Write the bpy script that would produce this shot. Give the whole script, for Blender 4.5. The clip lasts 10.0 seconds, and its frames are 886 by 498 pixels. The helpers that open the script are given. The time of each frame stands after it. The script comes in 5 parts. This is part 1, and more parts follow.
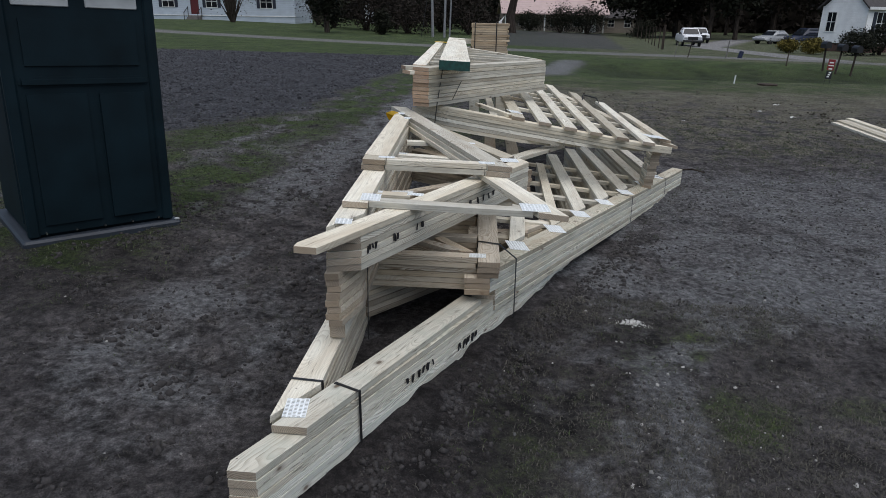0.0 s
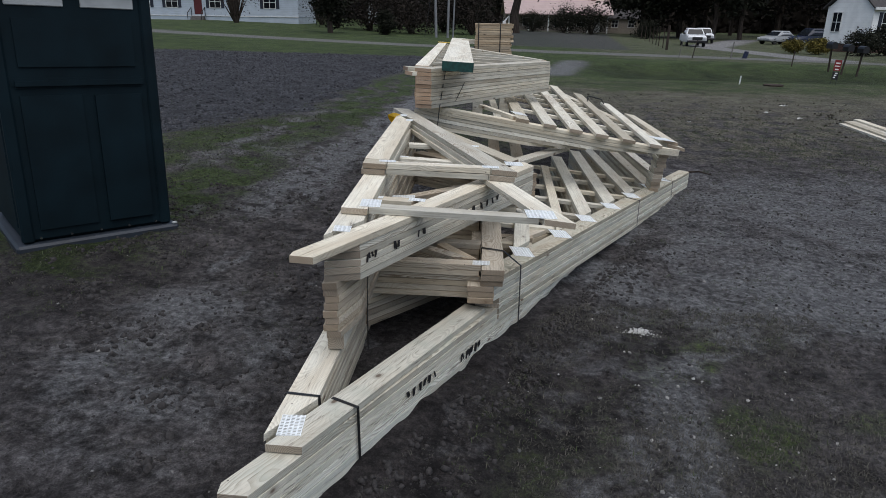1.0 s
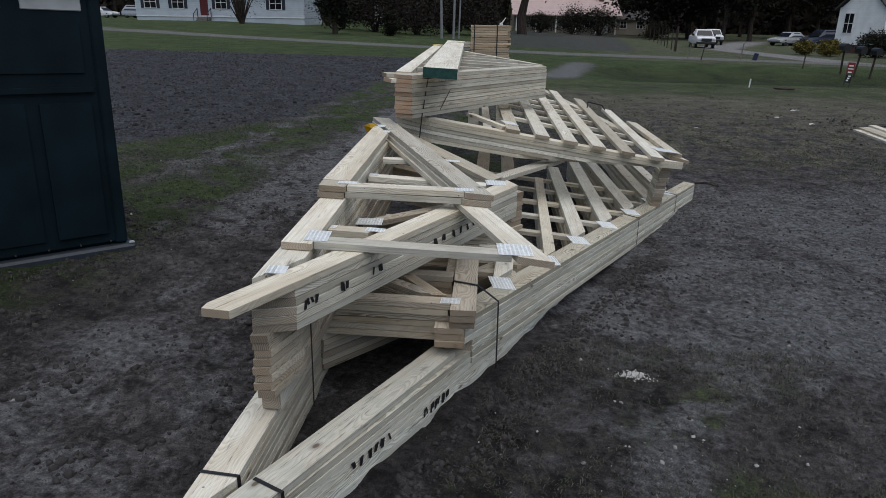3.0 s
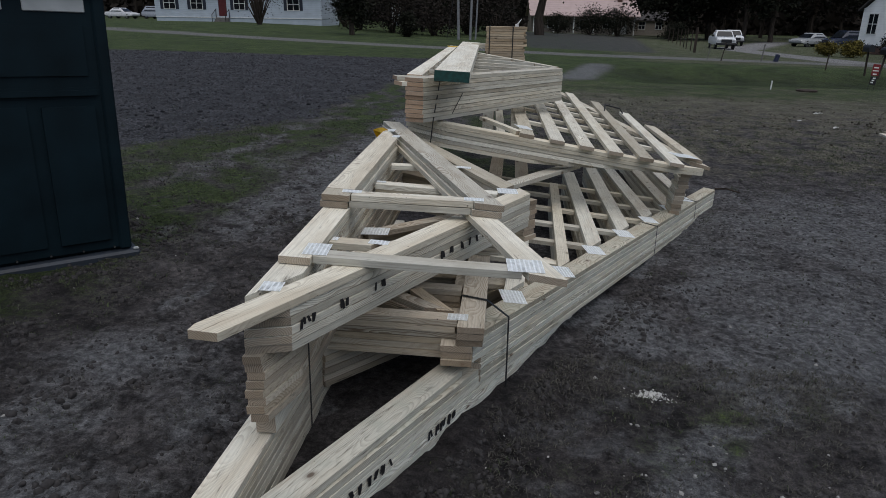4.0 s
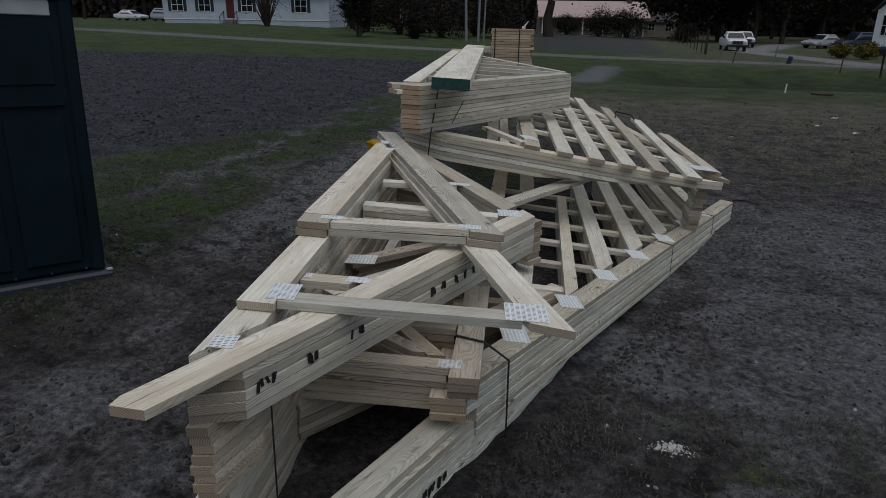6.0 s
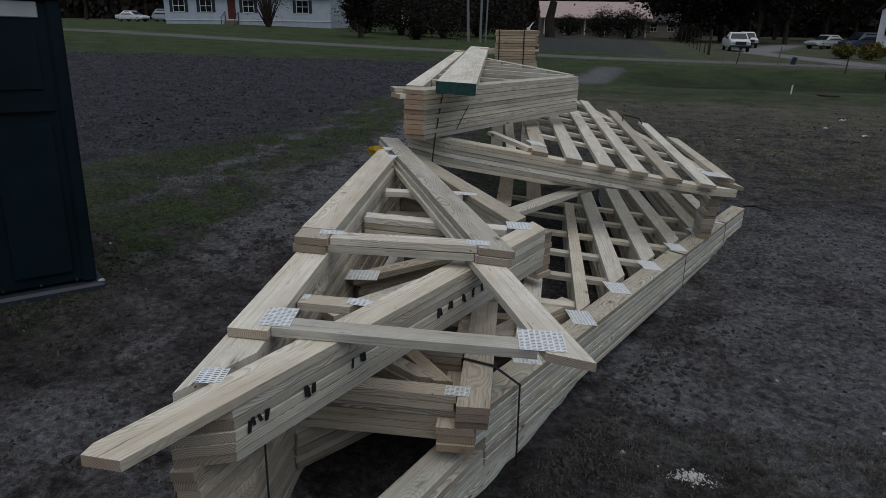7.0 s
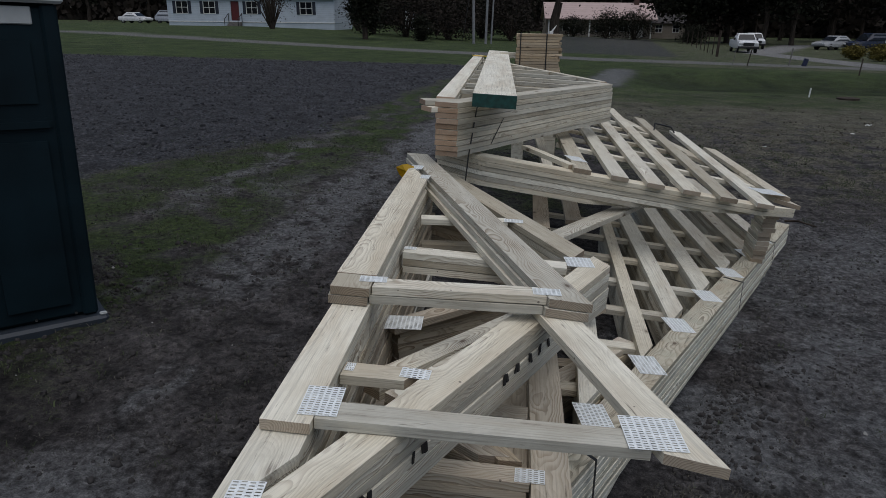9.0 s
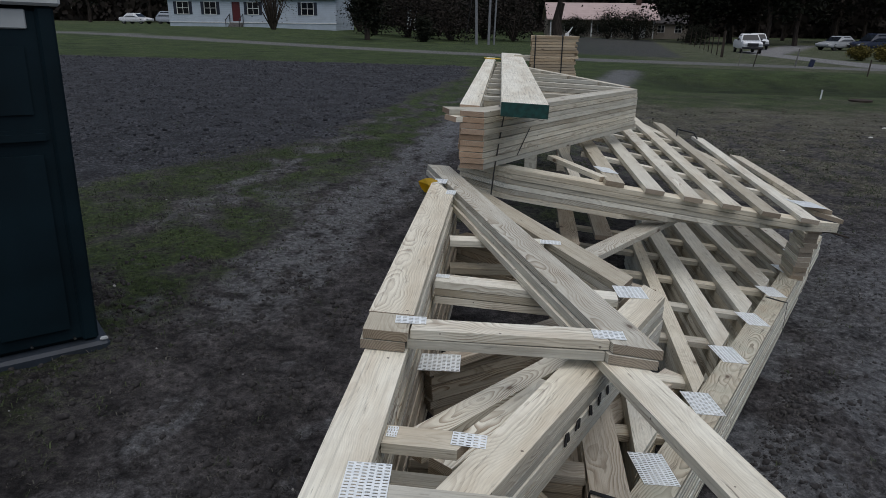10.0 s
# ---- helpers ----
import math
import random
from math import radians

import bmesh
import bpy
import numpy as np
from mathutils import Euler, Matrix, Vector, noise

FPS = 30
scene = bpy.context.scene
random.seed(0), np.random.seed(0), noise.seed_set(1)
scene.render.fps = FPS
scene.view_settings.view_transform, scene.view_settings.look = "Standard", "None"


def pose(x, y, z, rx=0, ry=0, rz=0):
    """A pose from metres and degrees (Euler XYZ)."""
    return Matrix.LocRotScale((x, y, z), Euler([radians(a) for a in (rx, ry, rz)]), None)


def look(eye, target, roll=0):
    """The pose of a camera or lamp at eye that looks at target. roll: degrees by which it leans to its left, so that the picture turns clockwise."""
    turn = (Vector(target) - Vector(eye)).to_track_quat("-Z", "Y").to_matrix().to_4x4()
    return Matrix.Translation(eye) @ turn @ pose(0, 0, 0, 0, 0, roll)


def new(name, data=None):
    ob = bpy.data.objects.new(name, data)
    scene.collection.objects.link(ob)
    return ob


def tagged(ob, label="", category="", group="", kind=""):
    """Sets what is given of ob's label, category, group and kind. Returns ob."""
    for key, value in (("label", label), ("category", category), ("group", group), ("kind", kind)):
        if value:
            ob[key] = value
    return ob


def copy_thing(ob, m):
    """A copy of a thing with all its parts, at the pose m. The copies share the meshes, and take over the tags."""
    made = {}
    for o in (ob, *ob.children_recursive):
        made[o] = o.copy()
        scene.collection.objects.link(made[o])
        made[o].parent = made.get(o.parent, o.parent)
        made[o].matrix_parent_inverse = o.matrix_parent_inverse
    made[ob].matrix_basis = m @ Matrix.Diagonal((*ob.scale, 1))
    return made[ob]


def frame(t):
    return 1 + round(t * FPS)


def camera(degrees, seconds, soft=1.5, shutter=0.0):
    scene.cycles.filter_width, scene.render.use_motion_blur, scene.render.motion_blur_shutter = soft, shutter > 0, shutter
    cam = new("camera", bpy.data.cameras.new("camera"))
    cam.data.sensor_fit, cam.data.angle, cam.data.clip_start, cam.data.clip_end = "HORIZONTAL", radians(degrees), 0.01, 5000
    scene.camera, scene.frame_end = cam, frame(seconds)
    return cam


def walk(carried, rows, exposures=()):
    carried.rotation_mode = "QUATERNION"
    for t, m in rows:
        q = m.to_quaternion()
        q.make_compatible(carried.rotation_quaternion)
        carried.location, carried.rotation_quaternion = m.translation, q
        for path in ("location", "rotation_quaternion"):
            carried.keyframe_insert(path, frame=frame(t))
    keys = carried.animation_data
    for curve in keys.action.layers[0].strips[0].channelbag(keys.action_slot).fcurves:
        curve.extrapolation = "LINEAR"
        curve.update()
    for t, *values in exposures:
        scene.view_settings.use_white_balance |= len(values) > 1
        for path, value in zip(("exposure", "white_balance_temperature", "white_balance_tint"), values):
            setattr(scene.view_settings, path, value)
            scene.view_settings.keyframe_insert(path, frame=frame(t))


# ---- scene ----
cam = camera(67.1, 10.0, soft=0.6)
METRES, EYE, TILT, LEAN, TURN = 2.556, 1.889, -2.8, -1.5, 3.2
ROWS = [
    (0.0, 0.0, 0.0, 0.0, -0.2, -16.55, 0.68),
    (0.5, 0.0007, 0.0191, -0.0015, -0.06, -16.54, 0.67),
    (1.0, 0.0019, 0.0532, 0.0012, 0.08, -16.52, 0.68),
    (1.5, 0.0225, 0.0985, 0.0059, 0.13, -16.51, 0.67),
    (2.0, 0.049, 0.1505, 0.006, 0.14, -16.51, 0.67),
    (2.5, 0.0742, 0.2088, 0.0115, 0.27, -16.49, 0.66),
    (3.0, 0.0938, 0.2679, 0.0138, 0.78, -16.44, 0.64),
    (4.5, 0.116, 0.38, 0.0225, 2.63, -16.34, 0.58),
    (5.0, 0.1256, 0.4335, 0.0263, 2.73, -16.31, 0.58),
    (6.5, 0.1363, 0.564, 0.0327, 2.98, -16.21, 0.64),
    (7.0, 0.1206, 0.6057, 0.0379, 3.03, -16.19, 0.65),
    (7.5, 0.1016, 0.6392, 0.0421, 3.09, -16.16, 0.68),
    (8.0, 0.0788, 0.6816, 0.0473, 3.14, -16.15, 0.71),
    (8.5, 0.0515, 0.7366, 0.0532, 3.18, -16.12, 0.74),
    (9.0, 0.0193, 0.7986, 0.06, 3.22, -16.11, 0.72),
    (9.5, -0.0151, 0.8596, 0.0679, 3.25, -16.1, 0.72),
    (10.0, -0.0508, 0.9274, 0.0738, 3.26, -16.08, 0.75),
]
walk(cam, [(t, pose(0, 0, EYE, TILT, LEAN, TURN) @ pose(METRES * x, METRES * y, METRES * z, 90 + pitch, roll, yaw)) for t, x, y, z, yaw, pitch, roll in ROWS],
     exposures=((0.0, 0.03, 6200, 9.0), (2.0, 0.03, 6200, 9.0), (2.5, -0.06, 6200, 9.0), (3.0, -0.20, 6200, 9.0), (4.5, -0.47, 6200, 9.0), (6.5, -0.84, 6200, 9.0), (8.0, -0.82, 6200, 9.0), (9.0, -0.64, 6200, 9.0), (10.0, -0.44, 6200, 9.0)))


# ---- world and light ----
world = bpy.data.worlds.new("world")
scene.world = world
world.use_nodes = True
wn = world.node_tree
sky = wn.nodes.new("ShaderNodeTexSky")
sky.sky_type, sky.sun_disc = "NISHITA", False
sky.sun_elevation, sky.sun_rotation = radians(74), radians(155)
sky.dust_density, sky.ozone_density = 3.0, 1.0
wn.nodes["Background"].inputs["Strength"].default_value = 0.10
wn.links.new(sky.outputs[0], wn.nodes["Background"].inputs["Color"])
sun = new("sun", bpy.data.lights.new("sun", "SUN"))
sun.data.energy, sun.data.angle, sun.data.color = 2.45, radians(95), (1.0, 0.97, 0.94)
sun.matrix_world = look((0, 0, 20), (-2.5, 5.0, 0.0))


# ---- node helpers ----
def material(name, rough=0.8, metal=0.0):
    m = bpy.data.materials.new(name)
    m.use_nodes = True
    b = m.node_tree.nodes["Principled BSDF"]
    b.inputs["Roughness"].default_value = rough
    b.inputs["Metallic"].default_value = metal
    return m, m.node_tree, b


def node(tree, kind, **values):
    n = tree.nodes.new(kind)
    for key, value in values.items():
        n.inputs[key].default_value = value
    return n


def ramp(tree, source, stops):
    r = tree.nodes.new("ShaderNodeValToRGB")
    while len(r.color_ramp.elements) < len(stops):
        r.color_ramp.elements.new(0.5)
    for e, (at, colour) in zip(r.color_ramp.elements, stops):
        e.position, e.color = at, (*colour, 1)
    tree.links.new(source, r.inputs[0])
    return r.outputs[0]


def mixed(tree, kind, factor, a, b):
    n = tree.nodes.new("ShaderNodeMix")
    n.data_type, n.blend_type = "RGBA", kind
    for socket, value in ((n.inputs[0], factor), (n.inputs[6], a), (n.inputs[7], b)):
        if hasattr(value, "is_linked"):
            tree.links.new(value, socket)
        else:
            socket.default_value = value if isinstance(value, (int, float)) else (*value, 1)
    return n.outputs[2]


def bumped(tree, shader, height, strength, distance):
    n = node(tree, "ShaderNodeBump", Strength=strength, Distance=distance)
    tree.links.new(height, n.inputs["Height"])
    tree.links.new(n.outputs[0], shader.inputs["Normal"])
    return n


def plain(name, colour, rough=0.7, metal=0.0, vary=0.25, scale=6.0):
    """A painted or plain surface with slight dirt."""
    m, t, b = material(name, rough, metal)
    co = t.nodes.new("ShaderNodeTexCoord")
    n = node(t, "ShaderNodeTexNoise", Scale=scale, Detail=5.0)
    t.links.new(co.outputs["Object"], n.inputs["Vector"])
    dark = tuple(c * (1 - vary) for c in colour)
    t.links.new(ramp(t, n.outputs[0], ((0.3, dark), (0.65, colour))), b.inputs["Base Color"])
    bumped(t, b, n.outputs[0], 0.15, 0.01)
    return m


def lumber(name, pale, dark, weather, rings=0.8, weathering=0.6, scuffs=0.415, ends=((0.36, 0.28, 0.20), (0.17, 0.115, 0.072))):
    """Sawn pine: growth rings along the board, knots, grey-green weathering."""
    m, t, b = material(name, 0.72)
    L = t.links.new
    co = t.nodes.new("ShaderNodeTexCoord")
    info = t.nodes.new("ShaderNodeObjectInfo")
    shift = t.nodes.new("ShaderNodeVectorMath")
    shift.operation = "MULTIPLY_ADD"
    spread = t.nodes.new("ShaderNodeCombineXYZ")
    for i, k in enumerate((37.0, 0.31, 0.17)):
        mul = t.nodes.new("ShaderNodeMath")
        mul.operation = "MULTIPLY"
        mul.inputs[1].default_value = k
        L(info.outputs["Random"], mul.inputs[0])
        L(mul.outputs[0], spread.inputs[i])
    L(co.outputs["Object"], shift.inputs[0])
    shift.inputs[1].default_value = (1, 1, 1)
    L(spread.outputs[0], shift.inputs[2])
    # growth rings round a pith beside the board, wandering along its length
    wide = node(t, "ShaderNodeMapping", Scale=(1.5, 3.0, 3.0))
    L(shift.outputs[0], wide.inputs[0])
    wander = node(t, "ShaderNodeTexNoise", Scale=1.3, Detail=2.5)
    L(wide.outputs[0], wander.inputs["Vector"])

    def maths(kind, a, b):
        n = t.nodes.new("ShaderNodeMath")
        n.operation = kind
        for socket, v in zip(n.inputs, (a, b)):
            if hasattr(v, "is_linked"):
                L(v, socket)
            else:
                socket.default_value = v
        return n.outputs[0]

    sep = t.nodes.new("ShaderNodeSeparateXYZ")
    L(co.outputs["Object"], sep.inputs[0])
    swing = maths("SUBTRACT", maths("MULTIPLY", info.outputs["Random"], 0.13), 0.065)
    far = maths("ADD", maths("MULTIPLY", maths("FRACT", maths("MULTIPLY", info.outputs["Random"], 17.3), 0.0), 0.09), 0.025)
    dy, dz = maths("SUBTRACT", sep.outputs[1], swing), maths("ADD", sep.outputs[2], far)
    radius = maths("SQRT", maths("ADD", maths("MULTIPLY", dy, dy), maths("MULTIPLY", dz, dz)), 0.0)
    radius = maths("ADD", radius, maths("MULTIPLY", wander.outputs[0], 0.15))
    ringed = maths("FRACT", maths("MULTIPLY", radius, 138.0), 0.0)
    fine = node(t, "ShaderNodeMapping", Scale=(2.2, 150.0, 150.0))
    L(shift.outputs[0], fine.inputs[0])
    grain = node(t, "ShaderNodeTexNoise", Scale=1.0, Detail=4.0, Roughness=0.65)
    L(fine.outputs[0], grain.inputs["Vector"])
    ring = ramp(t, ringed, ((0.0, pale), (0.35, tuple(0.97 * c for c in pale)), (0.80, dark), (0.95, tuple(0.7 * c for c in dark)), (1.0, pale)))
    fibre = ramp(t, grain.outputs[0], ((0.30, tuple(0.58 * c for c in pale)), (0.48, tuple(0.93 * c for c in pale)), (0.70, tuple(min(1, 1.05 * c) for c in pale))))
    # some boards are cut where the rings show plainly, others hardly at all, and they fade in and out along a board
    plainness = t.nodes.new("ShaderNodeMapRange")
    plainness.inputs["To Min"].default_value, plainness.inputs["To Max"].default_value = 0.04, rings
    L(maths("POWER", maths("FRACT", maths("MULTIPLY", info.outputs["Random"], 53.7), 0.0), 1.4), plainness.inputs["Value"])
    fade = node(t, "ShaderNodeTexNoise", Scale=2.2, Detail=3.0)
    L(wide.outputs[0], fade.inputs["Vector"])
    shown = t.nodes.new("ShaderNodeMapRange")
    shown.inputs["From Min"].default_value, shown.inputs["From Max"].default_value = 0.38, 0.60
    shown.inputs["To Min"].default_value, shown.inputs["To Max"].default_value = 0.35, 1.3
    L(fade.outputs[0], shown.inputs["Value"])
    col = mixed(t, "MIX", maths("MULTIPLY", plainness.outputs[0], shown.outputs[0]), fibre, ring)
    # tan and grey blotches, a hand's width and a finger's width across
    tan = node(t, "ShaderNodeMapping", Scale=(1.6, 7.0, 7.0))
    L(shift.outputs[0], tan.inputs[0])
    blotch = node(t, "ShaderNodeTexNoise", Scale=1.0, Detail=4.0, Roughness=0.6)
    L(tan.outputs[0], blotch.inputs["Vector"])
    col = mixed(t, "MULTIPLY", 0.6, col, ramp(t, blotch.outputs[0], ((0.34, (0.66, 0.58, 0.49)), (0.50, (0.93, 0.915, 0.885)), (0.64, (1, 1, 1)))))
    stain = node(t, "ShaderNodeTexNoise", Scale=5.0, Detail=7.0, Roughness=0.7)
    L(shift.outputs[0], stain.inputs["Vector"])
    mask = ramp(t, stain.outputs[0], ((0.45, (0, 0, 0)), (0.74, (weathering, weathering, weathering))))
    col = mixed(t, "MIX", mask, col, weather)
    # blackened saw streaks and scuffs along the grain
    scuff = node(t, "ShaderNodeMapping", Scale=(5.0, 60.0, 60.0))
    L(shift.outputs[0], scuff.inputs[0])
    streak = node(t, "ShaderNodeTexNoise", Scale=1.0, Detail=5.0, Roughness=0.7)
    L(scuff.outputs[0], streak.inputs["Vector"])
    col = mixed(t, "MULTIPLY", 0.8, col, ramp(t, streak.outputs[0], ((scuffs - 0.12, (0.22, 0.20, 0.18)), (scuffs, (1, 1, 1)))))
    knots = node(t, "ShaderNodeMapping", Scale=(3.6, 6.5, 6.5))
    L(shift.outputs[0], knots.inputs[0])
    cell = node(t, "ShaderNodeTexVoronoi", Scale=1.0, Randomness=1.0)
    L(knots.outputs[0], cell.inputs["Vector"])
    knot = ramp(t, cell.outputs["Distance"], ((0.0, (0.9, 0.9, 0.9)), (0.055, (0.85, 0.85, 0.85)), (0.085, (0.35, 0.35, 0.35)), (0.17, (0, 0, 0))))
    chance = t.nodes.new("ShaderNodeSeparateColor")
    L(cell.outputs["Color"], chance.inputs[0])
    sparse = maths("GREATER_THAN", chance.outputs[0], 0.5)
    knot = mixed(t, "MULTIPLY", 1.0, knot, mixed(t, "MIX", sparse, (0, 0, 0), (1, 1, 1)))
    col = mixed(t, "MIX", knot, col, (0.10, 0.058, 0.032))
    # nail holes and specks of dirt
    specks = node(t, "ShaderNodeTexVoronoi", Scale=15.0, Randomness=1.0)
    L(shift.outputs[0], specks.inputs["Vector"])
    few = t.nodes.new("ShaderNodeSeparateColor")
    L(specks.outputs["Color"], few.inputs[0])
    hole = maths("MULTIPLY", maths("LESS_THAN", specks.outputs["Distance"], 0.075), maths("GREATER_THAN", few.outputs[0], 0.80))
    col = mixed(t, "MIX", maths("MULTIPLY", hole, 0.75), col, (0.07, 0.05, 0.04))
    # end grain: browner than the faces
    facing = t.nodes.new("ShaderNodeSeparateXYZ")
    L(co.outputs["Normal"], facing.inputs[0])
    across = maths("GREATER_THAN", maths("ABSOLUTE", facing.outputs[0], 0.0), 0.6)
    sawn = mixed(t, "MIX", 0.72, col, mixed(t, "MIX", ramp(t, ringed, ((0.3, (0, 0, 0)), (0.9, (1, 1, 1)))), *ends))
    col = mixed(t, "MIX", across, col, sawn)
    # heartwood boards are browner
    heart = maths("POWER", maths("FRACT", maths("MULTIPLY", info.outputs["Random"], 91.3), 0.0), 2.0)
    col = mixed(t, "MULTIPLY", heart, col, (0.84, 0.785, 0.70))
    tone = node(t, "ShaderNodeHueSaturation", Saturation=1.0)
    vary = t.nodes.new("ShaderNodeMapRange")
    vary.inputs["To Min"].default_value, vary.inputs["To Max"].default_value = 0.66, 1.08
    L(info.outputs["Random"], vary.inputs["Value"])
    L(vary.outputs[0], tone.inputs["Value"])
    L(col, tone.inputs["Color"])
    L(tone.outputs[0], b.inputs["Base Color"])
    bumped(t, b, grain.outputs[0], 0.6, 0.003)
    return m


PINE = lumber("pine", (0.785, 0.765, 0.665), (0.34, 0.275, 0.195), (0.49, 0.455, 0.37))
PINE_GREY = lumber("pine_weathered", (0.86, 0.855, 0.765), (0.37, 0.345, 0.275), (0.54, 0.58, 0.51), 0.95, 0.85, 0.43)
# darker, browner pine for the inner and lower bundles
PINE_TAN = lumber("pine_tan", (0.61, 0.555, 0.455), (0.28, 0.21, 0.14), (0.40, 0.35, 0.28), 0.85)
PINE_RED_ENDS = lumber("pine_red_ends", (0.785, 0.765, 0.665), (0.34, 0.275, 0.195), (0.49, 0.455, 0.37), ends=((0.46, 0.27, 0.15), (0.25, 0.13, 0.065)))
PINE_FRESH = lumber("pine_fresh", (0.62, 0.51, 0.36), (0.38, 0.26, 0.15), (0.46, 0.39, 0.29))
STEEL = plain("galvanised_steel", (0.86, 0.89, 0.88), 0.42, 0.12, 0.2, 40.0)
STRAP = plain("black_strap", (0.012, 0.012, 0.013), 0.45)
GREEN_PAINT = plain("green_end_paint", (0.006, 0.06, 0.05), 0.6, 0.0, 0.6, 30.0)
WHITE_TAPE = plain("white_plastic", (0.75, 0.76, 0.76), 0.5)
INK = plain("black_ink", (0.012, 0.012, 0.014), 0.6)


# ---- building helpers ----
def part(name, bm, mat, parent=None, label="", at=None):
    """Links a bmesh as one mesh object, at a world pose, under a thing or part."""
    me = bpy.data.meshes.new(name)
    bm.to_mesh(me)
    bm.free()
    me.materials.append(mat)
    ob = new(name, me)
    if parent is not None:
        ob.parent = parent
        up = parent.matrix_basis if parent.parent is None else parent.parent.matrix_basis @ parent.matrix_basis
        ob.matrix_basis = up.inverted() @ (at or Matrix())
    else:
        ob.matrix_basis = at or Matrix()
    if label:
        ob["label"] = label
    return ob


def prism(outline, z0, z1, bevel=0.0):
    """A bmesh: a flat outline (counter-clockwise) raised from z0 to z1."""
    bm = bmesh.new()
    low = [bm.verts.new((x, y, z0)) for x, y in outline]
    high = [bm.verts.new((x, y, z1)) for x, y in outline]
    n = len(outline)
    bm.faces.new(high)
    bm.faces.new(low[::-1])
    for i in range(n):
        j = (i + 1) % n
        bm.faces.new((low[i], low[j], high[j], high[i]))
    if bevel:
        bmesh.ops.bevel(bm, geom=bm.edges[:], offset=bevel, segments=1, affect="EDGES")
    return bm


def block(x0, x1, y0, y1, z0, z1, bevel=0.0):
    return prism(((x0, y0), (x1, y0), (x1, y1), (x0, y1)), z0, z1, bevel)


PLY = 0.038


def joined(*pieces):
    """One bmesh out of several."""
    bm = bmesh.new()
    for p in pieces:
        me = bpy.data.meshes.new("piece")
        p.to_mesh(me)
        p.free()
        bm.from_mesh(me)
        bpy.data.meshes.remove(me)
    return bm


def rod(a, b, r0, r1=None, sides=8):
    """A round bar from a to b as a bmesh."""
    a, b = Vector(a), Vector(b)
    bm = bmesh.new()
    bmesh.ops.create_cone(bm, cap_ends=True, segments=sides, radius1=r0, radius2=r0 if r1 is None else r1, depth=(b - a).length)
    bm.transform(Matrix.Translation((a + b) / 2) @ (b - a).to_track_quat("Z", "Y").to_matrix().to_4x4())
    return bm


class Bed:
    """A sloping plane on which a bundle's top truss lies; layers go down from it."""

    def __init__(self, z0, sx, sy):
        self.z0, self.sx, self.sy = z0, sx, sy

    def z(self, x, y, layer=0):
        return self.z0 + self.sx * x + self.sy * y - PLY * layer

    def lower(self, layers):
        return Bed(self.z0 - PLY * layers, self.sx, self.sy)


def board(name, parent, bed, a, b, width, cuts=(None, None), clip=None, layer=0, mat=None, thick=PLY, rise=0.0, label=""):
    """A sawn board lying flat from a to b (plan, middle line); its top is on the bed's layer.
    cuts: the plan angle of each end's saw cut; clip: (side, along, across) corner sawn off the first end."""
    p = Vector((a[0], a[1], bed.z(a[0], a[1], layer) + rise))
    q = Vector((b[0], b[1], bed.z(b[0], b[1], layer) + rise))
    ax = (q - p).normalized()
    ay = Vector((-bed.sx, -bed.sy, 1)).cross(ax).normalized()
    az = ax.cross(ay)
    m = Matrix.Translation((p + q) / 2) @ Matrix((ax, ay, az)).transposed().to_4x4()
    half, h = (q - p).length / 2, width / 2

    def lean(cut):
        if cut is None:
            return 0.0
        c = Vector((math.cos(radians(cut)), math.sin(radians(cut)), 0))
        return max(-2.5, min(2.5, c.dot(ax) / c.dot(ay)))

    s0, s1 = lean(cuts[0]), lean(cuts[1])
    start = [(-half + h * s0, h), (-half - h * s0, -h)]
    if clip:
        side, along, across = clip
        if side == "L":
            start = [(-half + h * s0 + along, h), (-half + (h - across) * s0, h - across), start[1]]
        else:
            start = [start[0], (-half - (h - across) * s0, -h + across), (-half - h * s0 + along, -h)]
    outline = [*start, (half - h * s1, -h), (half + h * s1, h)]
    bm = prism(outline, -thick, 0.0, 0.0005)
    if half > 0.3:
        # no sawn board is quite straight, nor are its edges
        count = max(4, min(16, round(half / 0.16)))
        for k in range(1, count):
            bmesh.ops.bisect_plane(bm, geom=bm.verts[:] + bm.edges[:] + bm.faces[:], plane_co=((2 * k / count - 1) * half * 0.93, 0, 0), plane_no=(1, 0, 0))
        bow, sag, turn = random.uniform(-0.0014, 0.0014), random.uniform(-0.0012, 0.0012), random.uniform(-1.5, 1.5)
        wane = 0.0012 if mat is PINE_GREY else 0.0016
        for v in bm.verts:
            f = v.co.x / half
            edge = 1 if v.co.y > 0 else -1
            low = 1 if v.co.z < -0.5 * thick else 0
            v.co.y += bow * (math.cos(2.2 * f + turn) - 0.4) + edge * wane * noise.noise((v.co.x * 3.1, turn * 9, 4.0 * edge + 2 * low))
            v.co.z += sag * math.cos(1.9 * f - turn) + (0.0011 * noise.noise((v.co.x * 2.7, turn * 7, 3.0 * edge + 9)) if low else 0.0)
    return part(name, bm, mat or PINE, parent, label, m)


def thing(name, at, label, category, group="", kind=""):
    ob = new(name)
    ob.matrix_basis = Matrix.Translation(at)
    ob.empty_display_size = 0.1
    return tagged(ob, label, category, group, kind)


